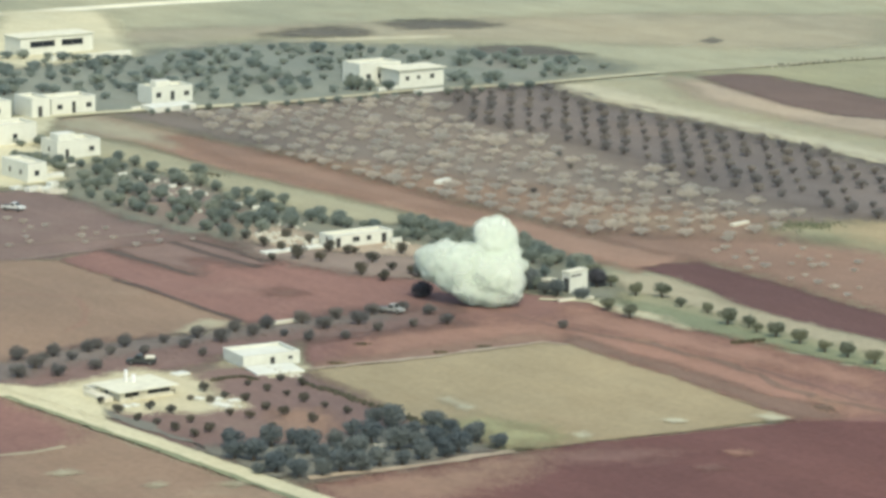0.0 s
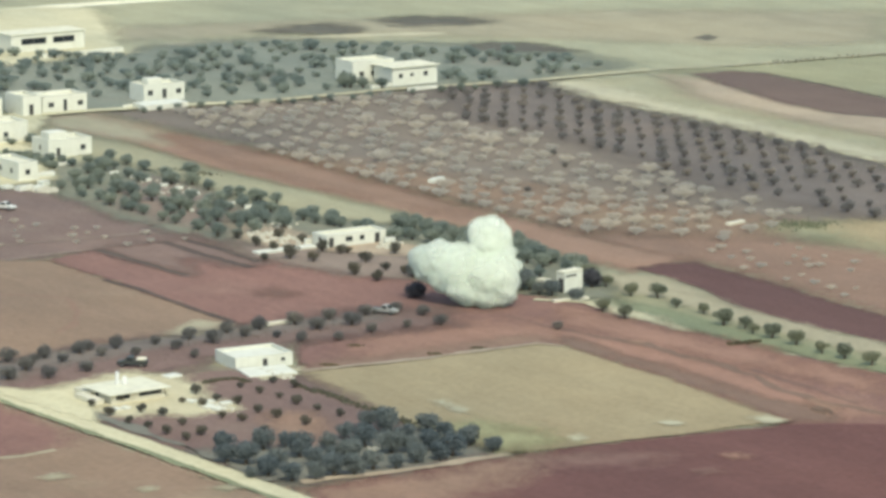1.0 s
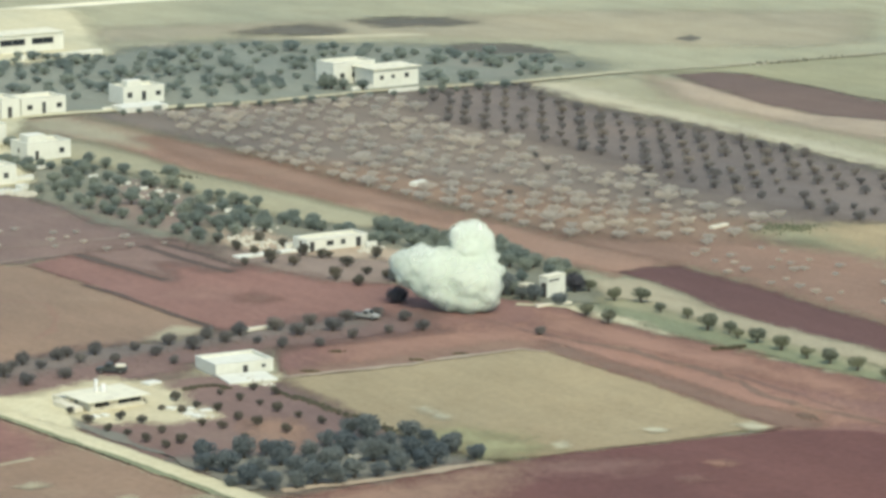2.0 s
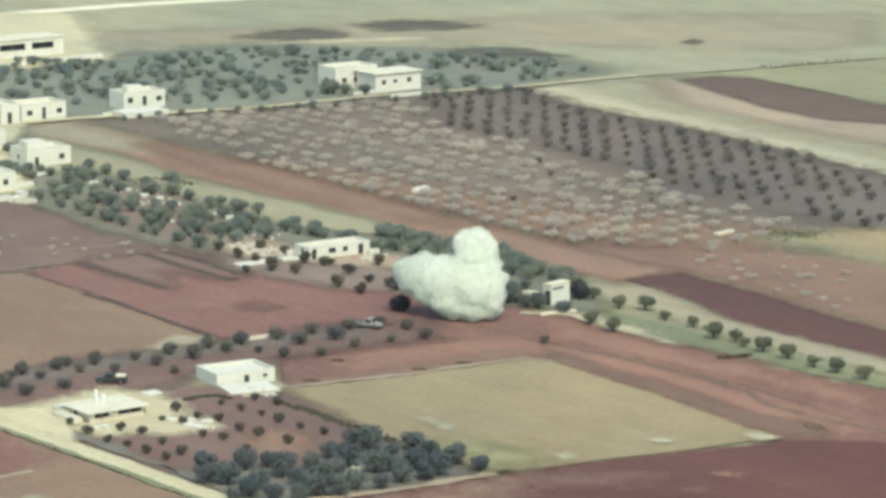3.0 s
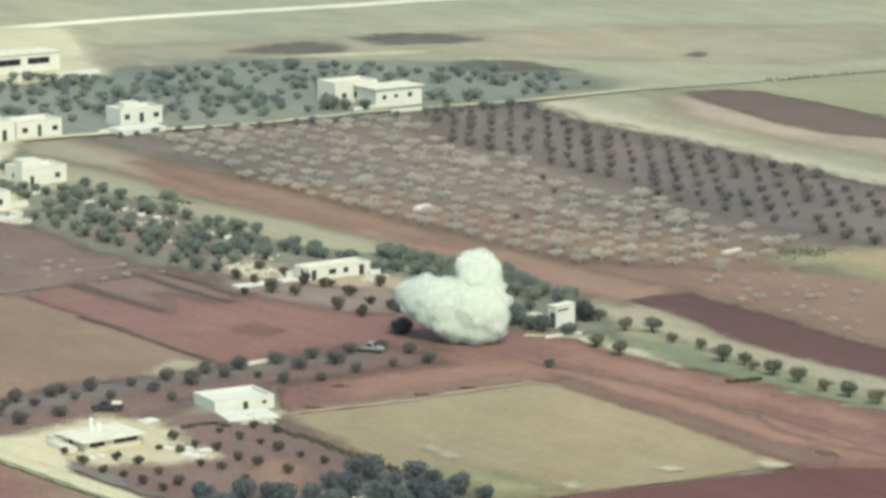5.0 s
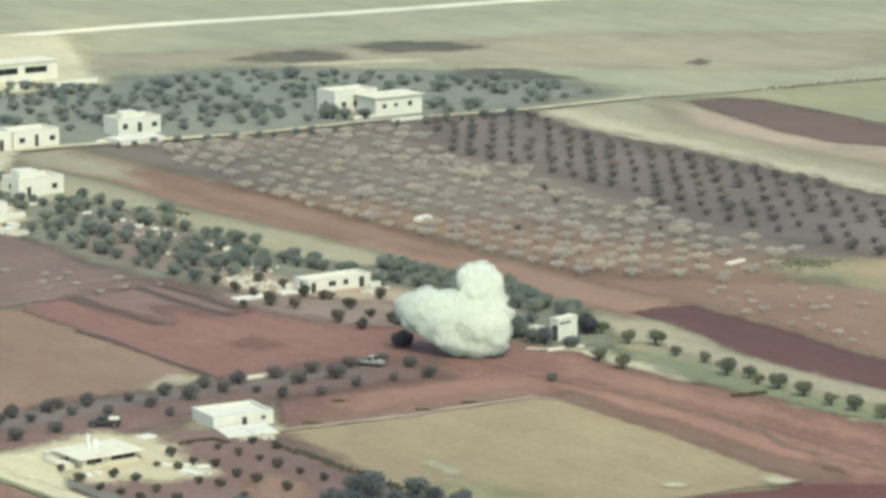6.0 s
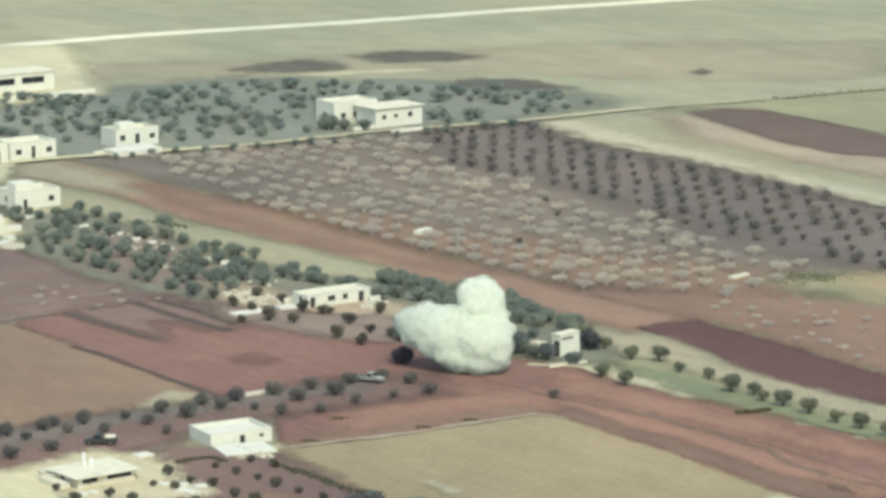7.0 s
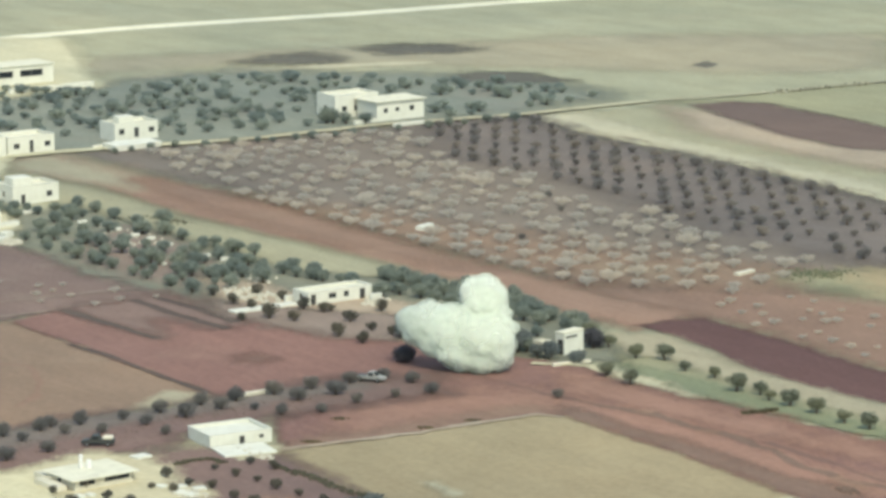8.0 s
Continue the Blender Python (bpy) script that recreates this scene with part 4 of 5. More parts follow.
# wide dark panes take the place of the shadow under the roof
house((-366.0, 148.0), 9.0, 22.0, 4.3, "pale far building with dark panes for its porch shade", 0.0, east=[(3.0, 7.5, 1.9, 1.7), (12.5, 6.5, 1.9, 1.7)], parapet=0.3, slab=0.4)
block((-352.0, 150.0), 0.6, 24.0, 1.2, "low white yard wall before the far building", 0.0, name="yard_wall")
block((-28.4, 20.3), 1.0, 4.6, 0.5, "low pale stone wall beside the tree row", 0.0, material=M_CREAM, name="low_wall")
block((-188.8, 73.6), 0.6, 3.2, 0.6, "short broken white wall among planted trees", 0.0, name="broken_wall")
block((-181.9, 75.3), 0.6, 2.0, 0.6, "short broken white wall among planted trees", 0.0, name="broken_wall")
block((-175.8, 76.9), 0.6, 1.6, 0.6, "short broken white wall among planted trees", 6.0, name="broken_wall")
block((-170.0, 77.2), 0.6, 1.4, 0.6, "short broken white wall among planted trees", 6.0, name="broken_wall")
block((-162.5, 76.6), 0.6, 1.8, 0.6, "short broken white wall among planted trees", 6.0, name="broken_wall")
block((-157.4, 77.2), 0.6, 1.8, 0.6, "short broken white wall among planted trees", 6.0, name="broken_wall")
block((-149.6, 77.4), 0.6, 0.9, 0.6, "short broken white wall among planted trees", -4.0, name="broken_wall")
block((-143.7, 78.2), 0.6, 1.1, 0.6, "short broken white wall among planted trees", 6.0, name="broken_wall")
block((-135.5, 77.1), 0.6, 1.2, 0.6, "short broken white wall among planted trees", -4.0, name="broken_wall")
block((-130.2, 77.5), 0.6, 2.0, 0.6, "short broken white wall among planted trees", -4.0, name="broken_wall")
block((-132.7, 66.2), 0.6, 0.9, 0.6, "short broken white wall among planted trees", 2.0, name="broken_wall")
block((-185.8, 59.0), 0.8, 5.0, 0.7, "low white garden wall at the village edge", 0.0, name="garden_wall")
block((-197.9, 71.4), 0.7, 2.8, 0.7, "low white garden wall at the village edge", 0.0, name="garden_wall")



# ---- trees ----
def crown_mesh(seed, width, height, low, leaves, size, lumps=9):
    """Leaf clumps on the shells of several lumps, with gaps between them."""
    rng = np.random.default_rng(seed)
    cen = []
    for k in range(lumps):
        d = rng.normal(size=3)
        d *= rng.uniform(0.25, 0.62) / np.linalg.norm(d)
        cen.append((d[0] * width / 2, d[1] * width / 2, low + height * (0.5 + 0.42 * d[2]), width / 2 * rng.uniform(0.36, 0.54)))
    verts, faces = [], []
    for k in range(leaves):
        cx, cy, cz, r = cen[rng.integers(lumps)]
        d = rng.normal(size=3)
        d /= np.linalg.norm(d)
        rr = r * rng.uniform(0.72, 1.08)
        p = np.array((cx + d[0] * rr, cy + d[1] * rr, max(low * 0.8, cz + d[2] * rr * height / width * 1.05)))
        n = d + rng.normal(size=3) * 0.55
        n /= np.linalg.norm(n)
        u = np.cross(n, rng.normal(size=3))
        u /= np.linalg.norm(u) + 1e-9
        w = np.cross(n, u)
        s = size * rng.uniform(0.6, 1.35)
        v = s * rng.uniform(0.55, 0.9)
        i = len(verts)
        verts += [tuple(p - u * s), tuple(p + w * v * 0.8 - u * s * 0.1), tuple(p + u * s), tuple(p - w * v + u * s * 0.15)]
        faces.append((i, i + 1, i + 2, i + 3))
    me = bpy.data.meshes.new("crown")
    me.from_pydata(verts, [], faces)
    return me


def twig_mesh(seed, width, height, low, twigs, size):
    """The open vase of a leafless tree: thin twigs that rise outwards from the fork, loose at the rim."""
    rng = np.random.default_rng(seed)
    verts, faces = [], []
    for k in range(twigs):
        a, r = rng.uniform(0, math.tau), rng.uniform(0.02, 1) ** 0.6
        r *= 1 + 0.22 * math.sin(a * 3 + seed) + 0.14 * math.sin(a * 5 + 2 * seed)
        under, over = 0.55 * r ** 1.3, 1 - 0.22 * r * r + 0.16 * math.sin(a * 4 + seed)
        z = low + height * (under + (over - under) * rng.uniform(0, 1))
        p = np.array((math.cos(a) * r * width / 2, math.sin(a) * r * width / 2, z))
        d = np.array((math.cos(a) * r * 0.8, math.sin(a) * r * 0.8, 1.0)) + rng.normal(size=3) * 0.4
        d *= size * rng.uniform(0.5, 1.5) / np.linalg.norm(d)
        w = np.cross(d, rng.normal(size=3))
        w *= rng.uniform(0.022, 0.05) / (np.linalg.norm(w) + 1e-9)
        i = len(verts)
        verts += [tuple(p - d * 0.5 - w), tuple(p - d * 0.5 + w), tuple(p + d * 0.5 + w * 0.4), tuple(p + d * 0.5 - w * 0.4)]
        faces.append((i, i + 1, i + 2, i + 3))
    me = bpy.data.meshes.new("crown")
    me.from_pydata(verts, [], faces)
    return me


def trunk_mesh(seed, height, radius, spread):
    rng = np.random.default_rng(seed)
    bm = bmesh.new()
    lean = rng.normal(size=2) * 0.08 * height
    fork = Vector((lean[0], lean[1], height * 0.42))
    tube(bm, [(0, 0, -0.05), (lean[0] * 0.5, lean[1] * 0.5, height * 0.22), fork], [radius * 1.3, radius, radius * 0.8])
    for k in range(4):
        a = k * math.tau / 4 + rng.uniform(-0.5, 0.5)
        tip = fork + Vector((math.cos(a) * spread, math.sin(a) * spread, height * rng.uniform(0.28, 0.45)))
        mid = fork.lerp(tip, 0.5) + Vector((0, 0, 0.08 * height))
        tube(bm, [fork - Vector((0, 0, 0.05)), mid, tip], [radius * 0.6, radius * 0.4, radius * 0.12], 5)
    return bm


KINDS = {
    "olive_tree": (M_OLIVE, M_BARK, 3.3, 2.3, 0.12, 1700, 0.125, 16, False, "round dark grey-green olive tree"),
    "row_tree": (M_ROW, M_BARK, 3.8, 2.5, 0.12, 1500, 0.125, 15, False, "round dark brownish tree in a field row"),
    "grove_tree": (M_HAZEDLEAF, M_BARK, 3.6, 1.9, 0.15, 900, 0.16, 12, False, "grey-green tree in a planted grove"),
    "orchard_tree": (M_GREY, M_BARK, 3.1, 1.9, 0.15, 850, 0.135, 11, False, "dark grey orchard tree"),
    "belt_tree": (M_BELT, M_BARK, 3.4, 2.25, 0.12, 1500, 0.13, 16, False, "leafy green tree in the tree belt"),
    "verge_tree": (M_VERGELEAF, M_BARK, 3.1, 2.1, 0.38, 1600, 0.12, 20, False, "round green tree in a spaced row on the verge"),
    "dark_tree": (M_DARKLEAF, M_BARK, 3.9, 2.7, -0.25, 2600, 0.14, 22, False, "dense very dark round tree"),
    "young_tree": (M_YOUNG, M_BARK, 1.9, 1.4, 0.1, 700, 0.10, 10, False, "small dark bushy young fruit tree"),
    "bare_tree": (M_TWIG, M_PALEBARK, 4.6, 1.9, 0.35, 900, 0.5, 14, True, "pale leafless orchard tree with a whitewashed trunk"),
}
PROTOTYPES, COUNT = {}, {}


def plant(kind, x, y, scale=1.0, label="", group="", tall=1.0):
    leaf, bark, width, height, low, leaves, size, lumps, sliver, text = KINDS[kind]
    k = COUNT.get(kind, 0)
    COUNT[kind] = k + 1
    rng = random.Random(k * 7 + len(kind))
    m = pose(x, y, ground_at(x, y) - 0.01, 0, 0, rng.uniform(0, 360)) @ Matrix.Diagonal((scale, scale, scale * tall, 1))
    variant = (kind, k % 5)
    if variant in PROTOTYPES:
        ob = copy_thing(PROTOTYPES[variant], m)
    else:
        ob = new(kind)
        seed = (k % 5) * 13 + len(kind) * 101
        part("trunk", trunk_mesh(seed, low + height * 0.75, (0.042 if sliver else 0.055) * width, width * 0.25), bark, ob)
        c = new("crown", twig_mesh(seed, width, height, low, leaves, size) if sliver else crown_mesh(seed, width, height, low, leaves, size, lumps))
        c.data.materials.append(leaf)
        c.parent = ob
        ob.matrix_basis = m
        PROTOTYPES[variant] = ob
    return tagged(ob, label or text, "tree", group)


def orchard(kind, poly, dx, dy, seed, lo=0.8, hi=1.15, jitter=0.8, skip=0.06, label="", group="", turn=0.0, tall=1.0, most=295, avoid=(), shear=0.0):
    """Trees on a planted grid inside a plot."""
    rng = random.Random(seed)
    c, s = math.cos(turn), math.sin(turn)
    cx, cy = sum(p[0] for p in poly) / len(poly), sum(p[1] for p in poly) / len(poly)
    n = 0
    for i in range(-60, 61):
        for j in range(-60, 61):
            u, v = i * dx + rng.uniform(-jitter, jitter), j * dy + rng.uniform(-jitter, jitter)
            u += shear * v
            x, y, drop, sc = cx + c * u - s * v, cy + s * u + c * v, rng.random(), rng.uniform(lo, hi)
            if drop < skip or n >= most or not inside(x, y, poly) or any(math.hypot(x - a, y - b) < r for a, b, r in avoid):
                continue
            plant(kind, x, y, sc, label, group, tall)
            n += 1
    return n


def tree_line(kind, line, gap, seed, lo=0.8, hi=1.15, jitter=0.7, label="", group="", tall=1.0):
    rng = random.Random(seed)
    for a, b in zip(line, line[1:]):
        a, b = Vector(a), Vector(b)
        n = max(1, round((b - a).length / gap))
        for k in range(n):
            p = a.lerp(b, (k + rng.uniform(-0.25, 0.25)) / n)
            plant(kind, p.x + rng.uniform(-jitter, jitter), p.y + rng.uniform(-jitter, jitter), rng.uniform(lo, hi), label, group, tall)


for x, y, s in [(51.1, -0.3, 1.25), (55.1, 0.3, 0.95), (61.8, -0.1, 1.35), (67.1, 0.7, 1.0), (48.3, -13.1, 1.1), (53.9, -13.3, 1.15), (52.4, -18.7, 1.05), (48.4, -5.7, 1.15), (54.2, -6.2, 1.0),
                (61.1, -6.4, 1.2), (65.9, -5.6, 1.15), (66.3, -12.4, 1.2), (59.6, -12.3, 1.05), (66.3, -19.9, 1.15), (66.0, -26.4, 1.25), (59.8, -19.6, 1.05), (59.9, -25.8, 1.15), (44.0, -6.3, 0.8)]:
    plant("olive_tree", x, y, s, "large round dark olive tree in a dense grove", "dense olive grove", 1.08)
for x, y, s in [(44.8, -32.0, 1.2), (47.4, -26.9, 1.2), (53.7, -33.8, 1.15), (58.1, -31.0, 1.2), (54.0, -24.6, 1.1), (65.5, -33.2, 1.15), (61.3, -34.6, 1.1), (51.0, -35.4, 0.9), (66.8, -30.1, 1.1), (67.7, -23.9, 0.95),
                (67.6, -16.8, 0.9), (48.0, -23.3, 0.9), (60.5, -9.8, 0.85), (58.3, -21.9, 0.9), (67.1, -8.7, 0.8), (60.6, -36.9, 0.8)]:
    plant("olive_tree", x, y, s, "large round dark olive tree in a dense grove", "dense olive grove", 1.08)
YOUNG = [(8.3, -34.3), (15.4, -35.0), (21.7, -35.2), (8.8, -29.3), (16.1, -29.8), (25.4, -33.8), (19.9, -28.2), (30.8, -33.7), (27.2, -29.0), (35.7, -33.2), (14.1, -21.3), (34.3, -29.9), (26.6, -21.6), (37.3, -28.1),
         (9.7, -16.3), (8.5, -21.7), (30.0, -20.0), (19.5, -14.6), (16.0, -16.2), (26.4, -15.0), (37.1, -20.3), (31.0, -14.4), (15.3, -7.9), (19.8, -7.0), (25.0, -7.1), (30.2, -6.5), (35.7, -5.9), (14.8, -1.1), (10.1, -2.3),
         (17.9, -19.9), (10.0, -8.4), (37.6, -13.4)]
for k, (x, y) in enumerate(YOUNG):
    plant("young_tree", x, y, 0.85 + 0.3 * ((k * 37) % 10) / 10, "small dark bushy young tree in the yard", "young trees in the yard")
for x, y, s in [(-28.0, -29.7, 0.87), (-20.3, -30.6, 0.87), (-15.9, -36.1, 0.84), (-27.0, -23.6, 0.77), (-13.0, -30.3, 0.77), (-26.9, -17.1, 0.77), (-28.4, -14.6, 0.65), (-14.1, -22.9, 0.71), (-27.0, -10.1, 0.87), (-26.1, -3.1, 0.61), (-26.5, 3.7, 0.77), (-20.6, -2.1, 0.65),
                (-21.5, 5.5, 0.87), (-27.3, 11.6, 0.84), (-23.2, 12.8, 0.77), (-26.6, 17.7, 0.87), (-26.9, 24.9, 0.87), (-21.2, 25.7, 0.84), (-14.4, 18.5, 0.71), (-26.8, 31.9, 0.87), (-12.2, 24.3, 0.58), (-21.0, 32.8, 0.9), (-26.7, 39.1, 0.77), (-14.0, 32.3, 0.68),
                (-14.2, 39.6, 0.58), (-21.0, 47.6, 0.71), (-12.5, 45.5, 0.71), (-26.4, 45.6, 0.65), (-13.6, -2.8, 0.58), (-19.4, 16.7, 0.52), (-23.3, -14.9, 0.58), (-22.7, -22.6, 0.55), (-20.2, -10.2, 0.58), (-24.9, -26.7, 0.58)]:
    plant("row_tree", x, y, s * 1.16, "round dark brownish tree in a field row", "double tree row")
plant("row_tree", 1.3, 60.2, 0.7, "single brown tree in the red field", "single trees")
BELT = [(-95.2, 88.0), (-101.9, 96.4), (-92.6, 101.1), (-62.6, 101.8), (-39.0, 97.8), (-29.8, 89.7), (-44.8, 89.0), (-61.4, 87.7), (-74.7, 83.6), (-82.7, 82.4)]
orchard("belt_tree", BELT, 4.6, 4.4, 8, 0.85, 1.2, 0.9, 0.08, "leafy dark green tree in a dense belt", "tree belt", tall=1.05)
tree_line("belt_tree", [(-96.4, 93.1), (-83.3, 94.8), (-72.0, 96.3), (-57.5, 96.8), (-44.9, 96.9)], 4.0, 4, 0.95, 1.25, 0.6, "leafy dark green tree in a dense belt", "tree belt")
for x, y, s in [(-33.3, 92.3, 1.2), (-24.5, 89.9, 1.0), (-14.9, 88.2, 1.2), (-6.7, 75.8, 1.14), (0.6, 75.2, 1.20), (-11.0, 91.3, 1.20), (-2.3, 88.7, 0.91), (4.7, 89.3, 0.85), (14.3, 86.1, 1.37),
                (18.6, 87.4, 0.97), (22.3, 86.2, 0.80), (27.0, 86.4, 1.37), (33.6, 86.3, 1.14), (41.2, 85.5, 0.97), (46.4, 86.0, 1.14), (52.9, 86.3, 1.08), (60.8, 85.8, 1.03), (67.8, 85.7, 1.14)]:
    plant("verge_tree", x, y, s * 0.92, "round green tree in a spaced row on the verge", "verge tree row")
for x, y, s in [(-55.2, 94.7, 1.15), (-48.0, 94.4, 1.1), (-41.5, 95.0, 1.15), (-29.7, 76.5, 1.1), (-38.9, 85.4, 1.0)]:
    plant("belt_tree", x, y, s, "leafy tree beside the small block house", "farm trees")
for x, y, s in [(-23.3, 76.8, 1.1), (-17.0, 77.8, 0.85), (-51.1, 65.5, 1.2), (-30.6, 75.2, 1.25), (-25.4, 75.6, 0.95), (-43.9, 66.7, 0.7)]:
    plant("olive_tree", x, y, s, "large very dark round tree beside the field", "farm trees")
for x, y, s in [(-35.5, 55.5, 1.32), (-37.2, 66.3, 1.3)]:
    plant("dark_tree", x, y, s, "dense very dark round tree beside the farm", "farm trees")
plant("dark_tree", -25.6, 87.4, 1.12, "tall dense dark tree beside the block house", "farm trees", 1.5)
for x, y, s in [(-93.1, 57.6, 0.95), (-101.6, 58.6, 0.90), (-97.4, 65.2, 0.85), (-91.0, 66.7, 1.00), (-87.1, 57.7, 0.80), (-78.2, 56.0, 1.30), (-73.6, 58.1, 1.05), (-81.6, 65.2, 0.95), (-77.4, 66.6, 1.05), (-67.3, 65.8, 0.90), (-58.6, 57.7, 1.10), (-58.9, 64.7, 0.85), (-51.7, 58.1, 0.90), (-54.0, 65.6, 0.95), (-71.7, 75.2, 0.95), (-79.8, 51.3, 0.70), (-77.0, 68.1, 0.70)]:
    plant("young_tree", x, y, s * 1.6, "dark bushy tree beside the houses", "trees round the houses")
tree_line("belt_tree", [(-112.8, 79.9), (-109.1, 80.9), (-103.7, 82.1), (-98.3, 83.4), (-93.1, 86.6)], 3.2, 5, 0.8, 1.15, 0.5, "leafy green tree behind the long house", "tree belt")
for x, y, s in [(-164.0, 79.9, 1.05), (-171.1, 70.3, 0.90), (-176.7, 76.7, 1.00), (-168.9, 62.7, 1.10), (-132.6, 61.4, 0.90), (-116.2, 69.4, 0.90), (-143.5, 81.4, 0.95), (-157.8, 72.5, 0.90), (-144.4, 73.2, 1.00), (-129.2, 71.0, 1.10), (-105.8, 64.9, 0.85), (-114.0, 72.4, 1.05), (-185.9, 72.0, 1.10), (-179.0, 65.0, 1.10), (-123.1, 79.2, 0.95), (-107.0, 72.4, 1.10), (-199.2, 84.6, 0.98), (-192.1, 84.9, 1.10), (-182.7, 84.0, 1.03), (-174.8, 84.8, 0.78), (-171.6, 89.1, 1.03), (-161.3, 83.5, 1.10)]:
    plant("belt_tree", x, y, s * 1.12, "dark green tree in a planted plot", "village orchard")
for x, y, s in [(-153.8, 83.0, 1.05), (-144.7, 85.0, 0.83), (-137.5, 84.5, 1.03), (-170.3, 75.7, 0.78), (-174.8, 68.5, 1.20), (-172.3, 58.2, 0.83), (-163.3, 57.8, 0.78), (-156.2, 58.3, 0.88), (-161.4, 65.6, 1.03), (-156.4, 66.2, 1.15), (-149.5, 63.3, 0.98), (-148.7, 66.4, 1.30), (-142.6, 65.6, 0.83), (-136.2, 65.4, 1.20), (-134.0, 66.3, 1.00), (-129.6, 67.5, 1.45), (-131.4, 77.7, 0.88), (-122.2, 75.5, 0.88), (-149.1, 56.8, 0.93), (-143.0, 57.1, 1.03), (-135.9, 57.1, 1.03), (-127.5, 56.9, 0.83)]:
    plant("belt_tree", x, y, s * 1.12, "dark green tree in a planted plot", "village orchard")
for x, y, s in [(-120.6, 65.3, 1.20), (-114.7, 57.4, 0.78), (-107.7, 57.8, 1.03), (-117.6, 67.4, 0.98), (-102.2, 58.9, 0.78), (-138.3, 76.4, 1.03), (-186.8, 76.4, 0.98), (-150.0, 72.7, 0.78), (-139.6, 74.6, 0.93), (-136.5, 85.1, 0.90), (-131.8, 86.0, 0.95), (-123.9, 77.4, 0.90), (-115.8, 77.8, 1.00), (-115.0, 67.4, 0.80), (-114.9, 83.9, 1.00), (-108.8, 84.8, 0.95)]:
    plant("belt_tree", x, y, s * 1.12, "dark green tree in a planted plot", "village orchard")
PLANTED = [(-197.0, 70.0), (-198.0, 83.0), (-150.0, 84.0), (-118.0, 82.0), (-106.0, 64.0), (-120.0, 55.0), (-142.0, 54.0), (-166.0, 57.0), (-182.0, 66.0)]
orchard("belt_tree", PLANTED, 6.0, 5.4, 41, 0.6, 0.95, 1.3, 0.4, "dark green tree in a planted plot", "village orchard")
tree_line("belt_tree", [(-203.8, 72.9), (-198.2, 75.8), (-193.8, 78.3), (-194.7, 84.0)], 2.7, 16, 0.7, 1.0, 1.0, "dark leafy tree beside a village house", "village trees")
tree_line("belt_tree", [(-214.9, 67.6), (-208.5, 68.7), (-201.1, 68.7), (-192.5, 68.0)], 2.4, 18, 0.7, 1.0, 0.5, "dark leafy tree beside a village house", "village trees")
tree_line("belt_tree", [(-233.0, 75.1), (-228.1, 76.5), (-229.3, 80.6), (-233.9, 85.6)], 3.0, 17, 0.6, 0.9, 1.0, "dark leafy tree beside a village house", "village trees")
BACK = [(-365.6, 131.7), (-345.9, 151.4), (-349.2, 177.1), (-346.8, 214.6), (-329.3, 232.6), (-304.8, 254.8), (-283.0, 267.1), (-260.7, 266.5), (-253.5, 238.6), (-256.2, 215.9), (-265.5, 178.0), (-265.0, 143.5), (-270.6, 123.1), (-308.7, 121.7), (-300.5, 98.7)]
AROUND = [(-275.5, 236.3, 9), (-263.9, 236.3, 6), (-260.0, 199.1, 13), (-269.5, 195.7, 11), (-263.8, 208.1, 9), (-270.7, 134.0, 14), (-269.1, 138.9, 10), (-266.8, 104.3, 14), (-268.8, 111.2, 10)]
orchard("grove_tree", BACK, 7.2, 6.0, 21, 0.8, 1.25, 2.4, 0.14, "grey-green tree in the grove behind the road", "grove behind the road", avoid=AROUND)
tree_line("grove_tree", [(-362.8, 143.4), (-349.8, 155.6), (-336.8, 161.3)], 4.0, 22, 0.9, 1.3, 1.5, "grey-green tree beside the far yard", "grove behind the road")
tree_line("belt_tree", [(-256.4, 122.9), (-255.2, 136.2), (-251.0, 152.7), (-245.4, 178.4), (-245.8, 195.3), (-243.9, 214.4), (-241.8, 230.2)], 5.5, 23, 0.6, 1.0, 1.2, "dark green roadside tree", "roadside trees")
tree_line("belt_tree", [(-266.6, 189.1), (-262.4, 191.9), (-260.4, 194.8), (-259.0, 197.0)], 2.4, 24, 1.15, 1.5, 1.0, "dark green tree before the village house", "village trees")
DARK = [(-246.1, 205.6), (-240.2, 229.1), (-211.0, 223.4), (-155.2, 222.8), (-100.8, 217.2), (-71.2, 213.7), (-32.0, 178.6), (-50.1, 176.7), (-90.2, 171.0), (-129.2, 178.4), (-178.4, 184.8), (-201.3, 178.4)]
orchard("orchard_tree", DARK, 7.6, 7.0, 31, 0.8, 1.15, 0.5, 0.05, "dark grey-green tree in a planted orchard", "dark orchard", shear=-0.3)
BARE = [(-251.9, 128.0), (-244.8, 155.3), (-242.8, 200.0), (-198.8, 175.8), (-175.0, 180.7), (-125.0, 175.2), (-86.4, 167.9), (-61.9, 165.9), (-47.6, 148.4), (-54.6, 131.3), (-74.0, 115.4), (-135.3, 115.8), (-196.6, 119.6)]
orchard("bare_tree", BARE, 7.1, 6.7, 32, 0.7, 1.08, 0.8, 0.06, "pale leafless orchard tree with a whitewashed trunk", "pale orchard", avoid=[(-136.0, 127.8, 4.5), (-61.4, 148.0, 4.5), (-150.0, 168.9, 3.6), (-134.8, 161.2, 3.6), (-113.8, 136.1, 3.6), (-97.5, 159.4, 3.6)], shear=-0.15)
for x, y, s in [(-151.0, 169.6, 0.48), (-135.8, 161.9, 0.45), (-114.8, 136.8, 0.48), (-98.5, 160.1, 0.38)]:
    plant("row_tree", x, y, s * 1.1, "single dark tree among pale orchard trees", "dark orchard")
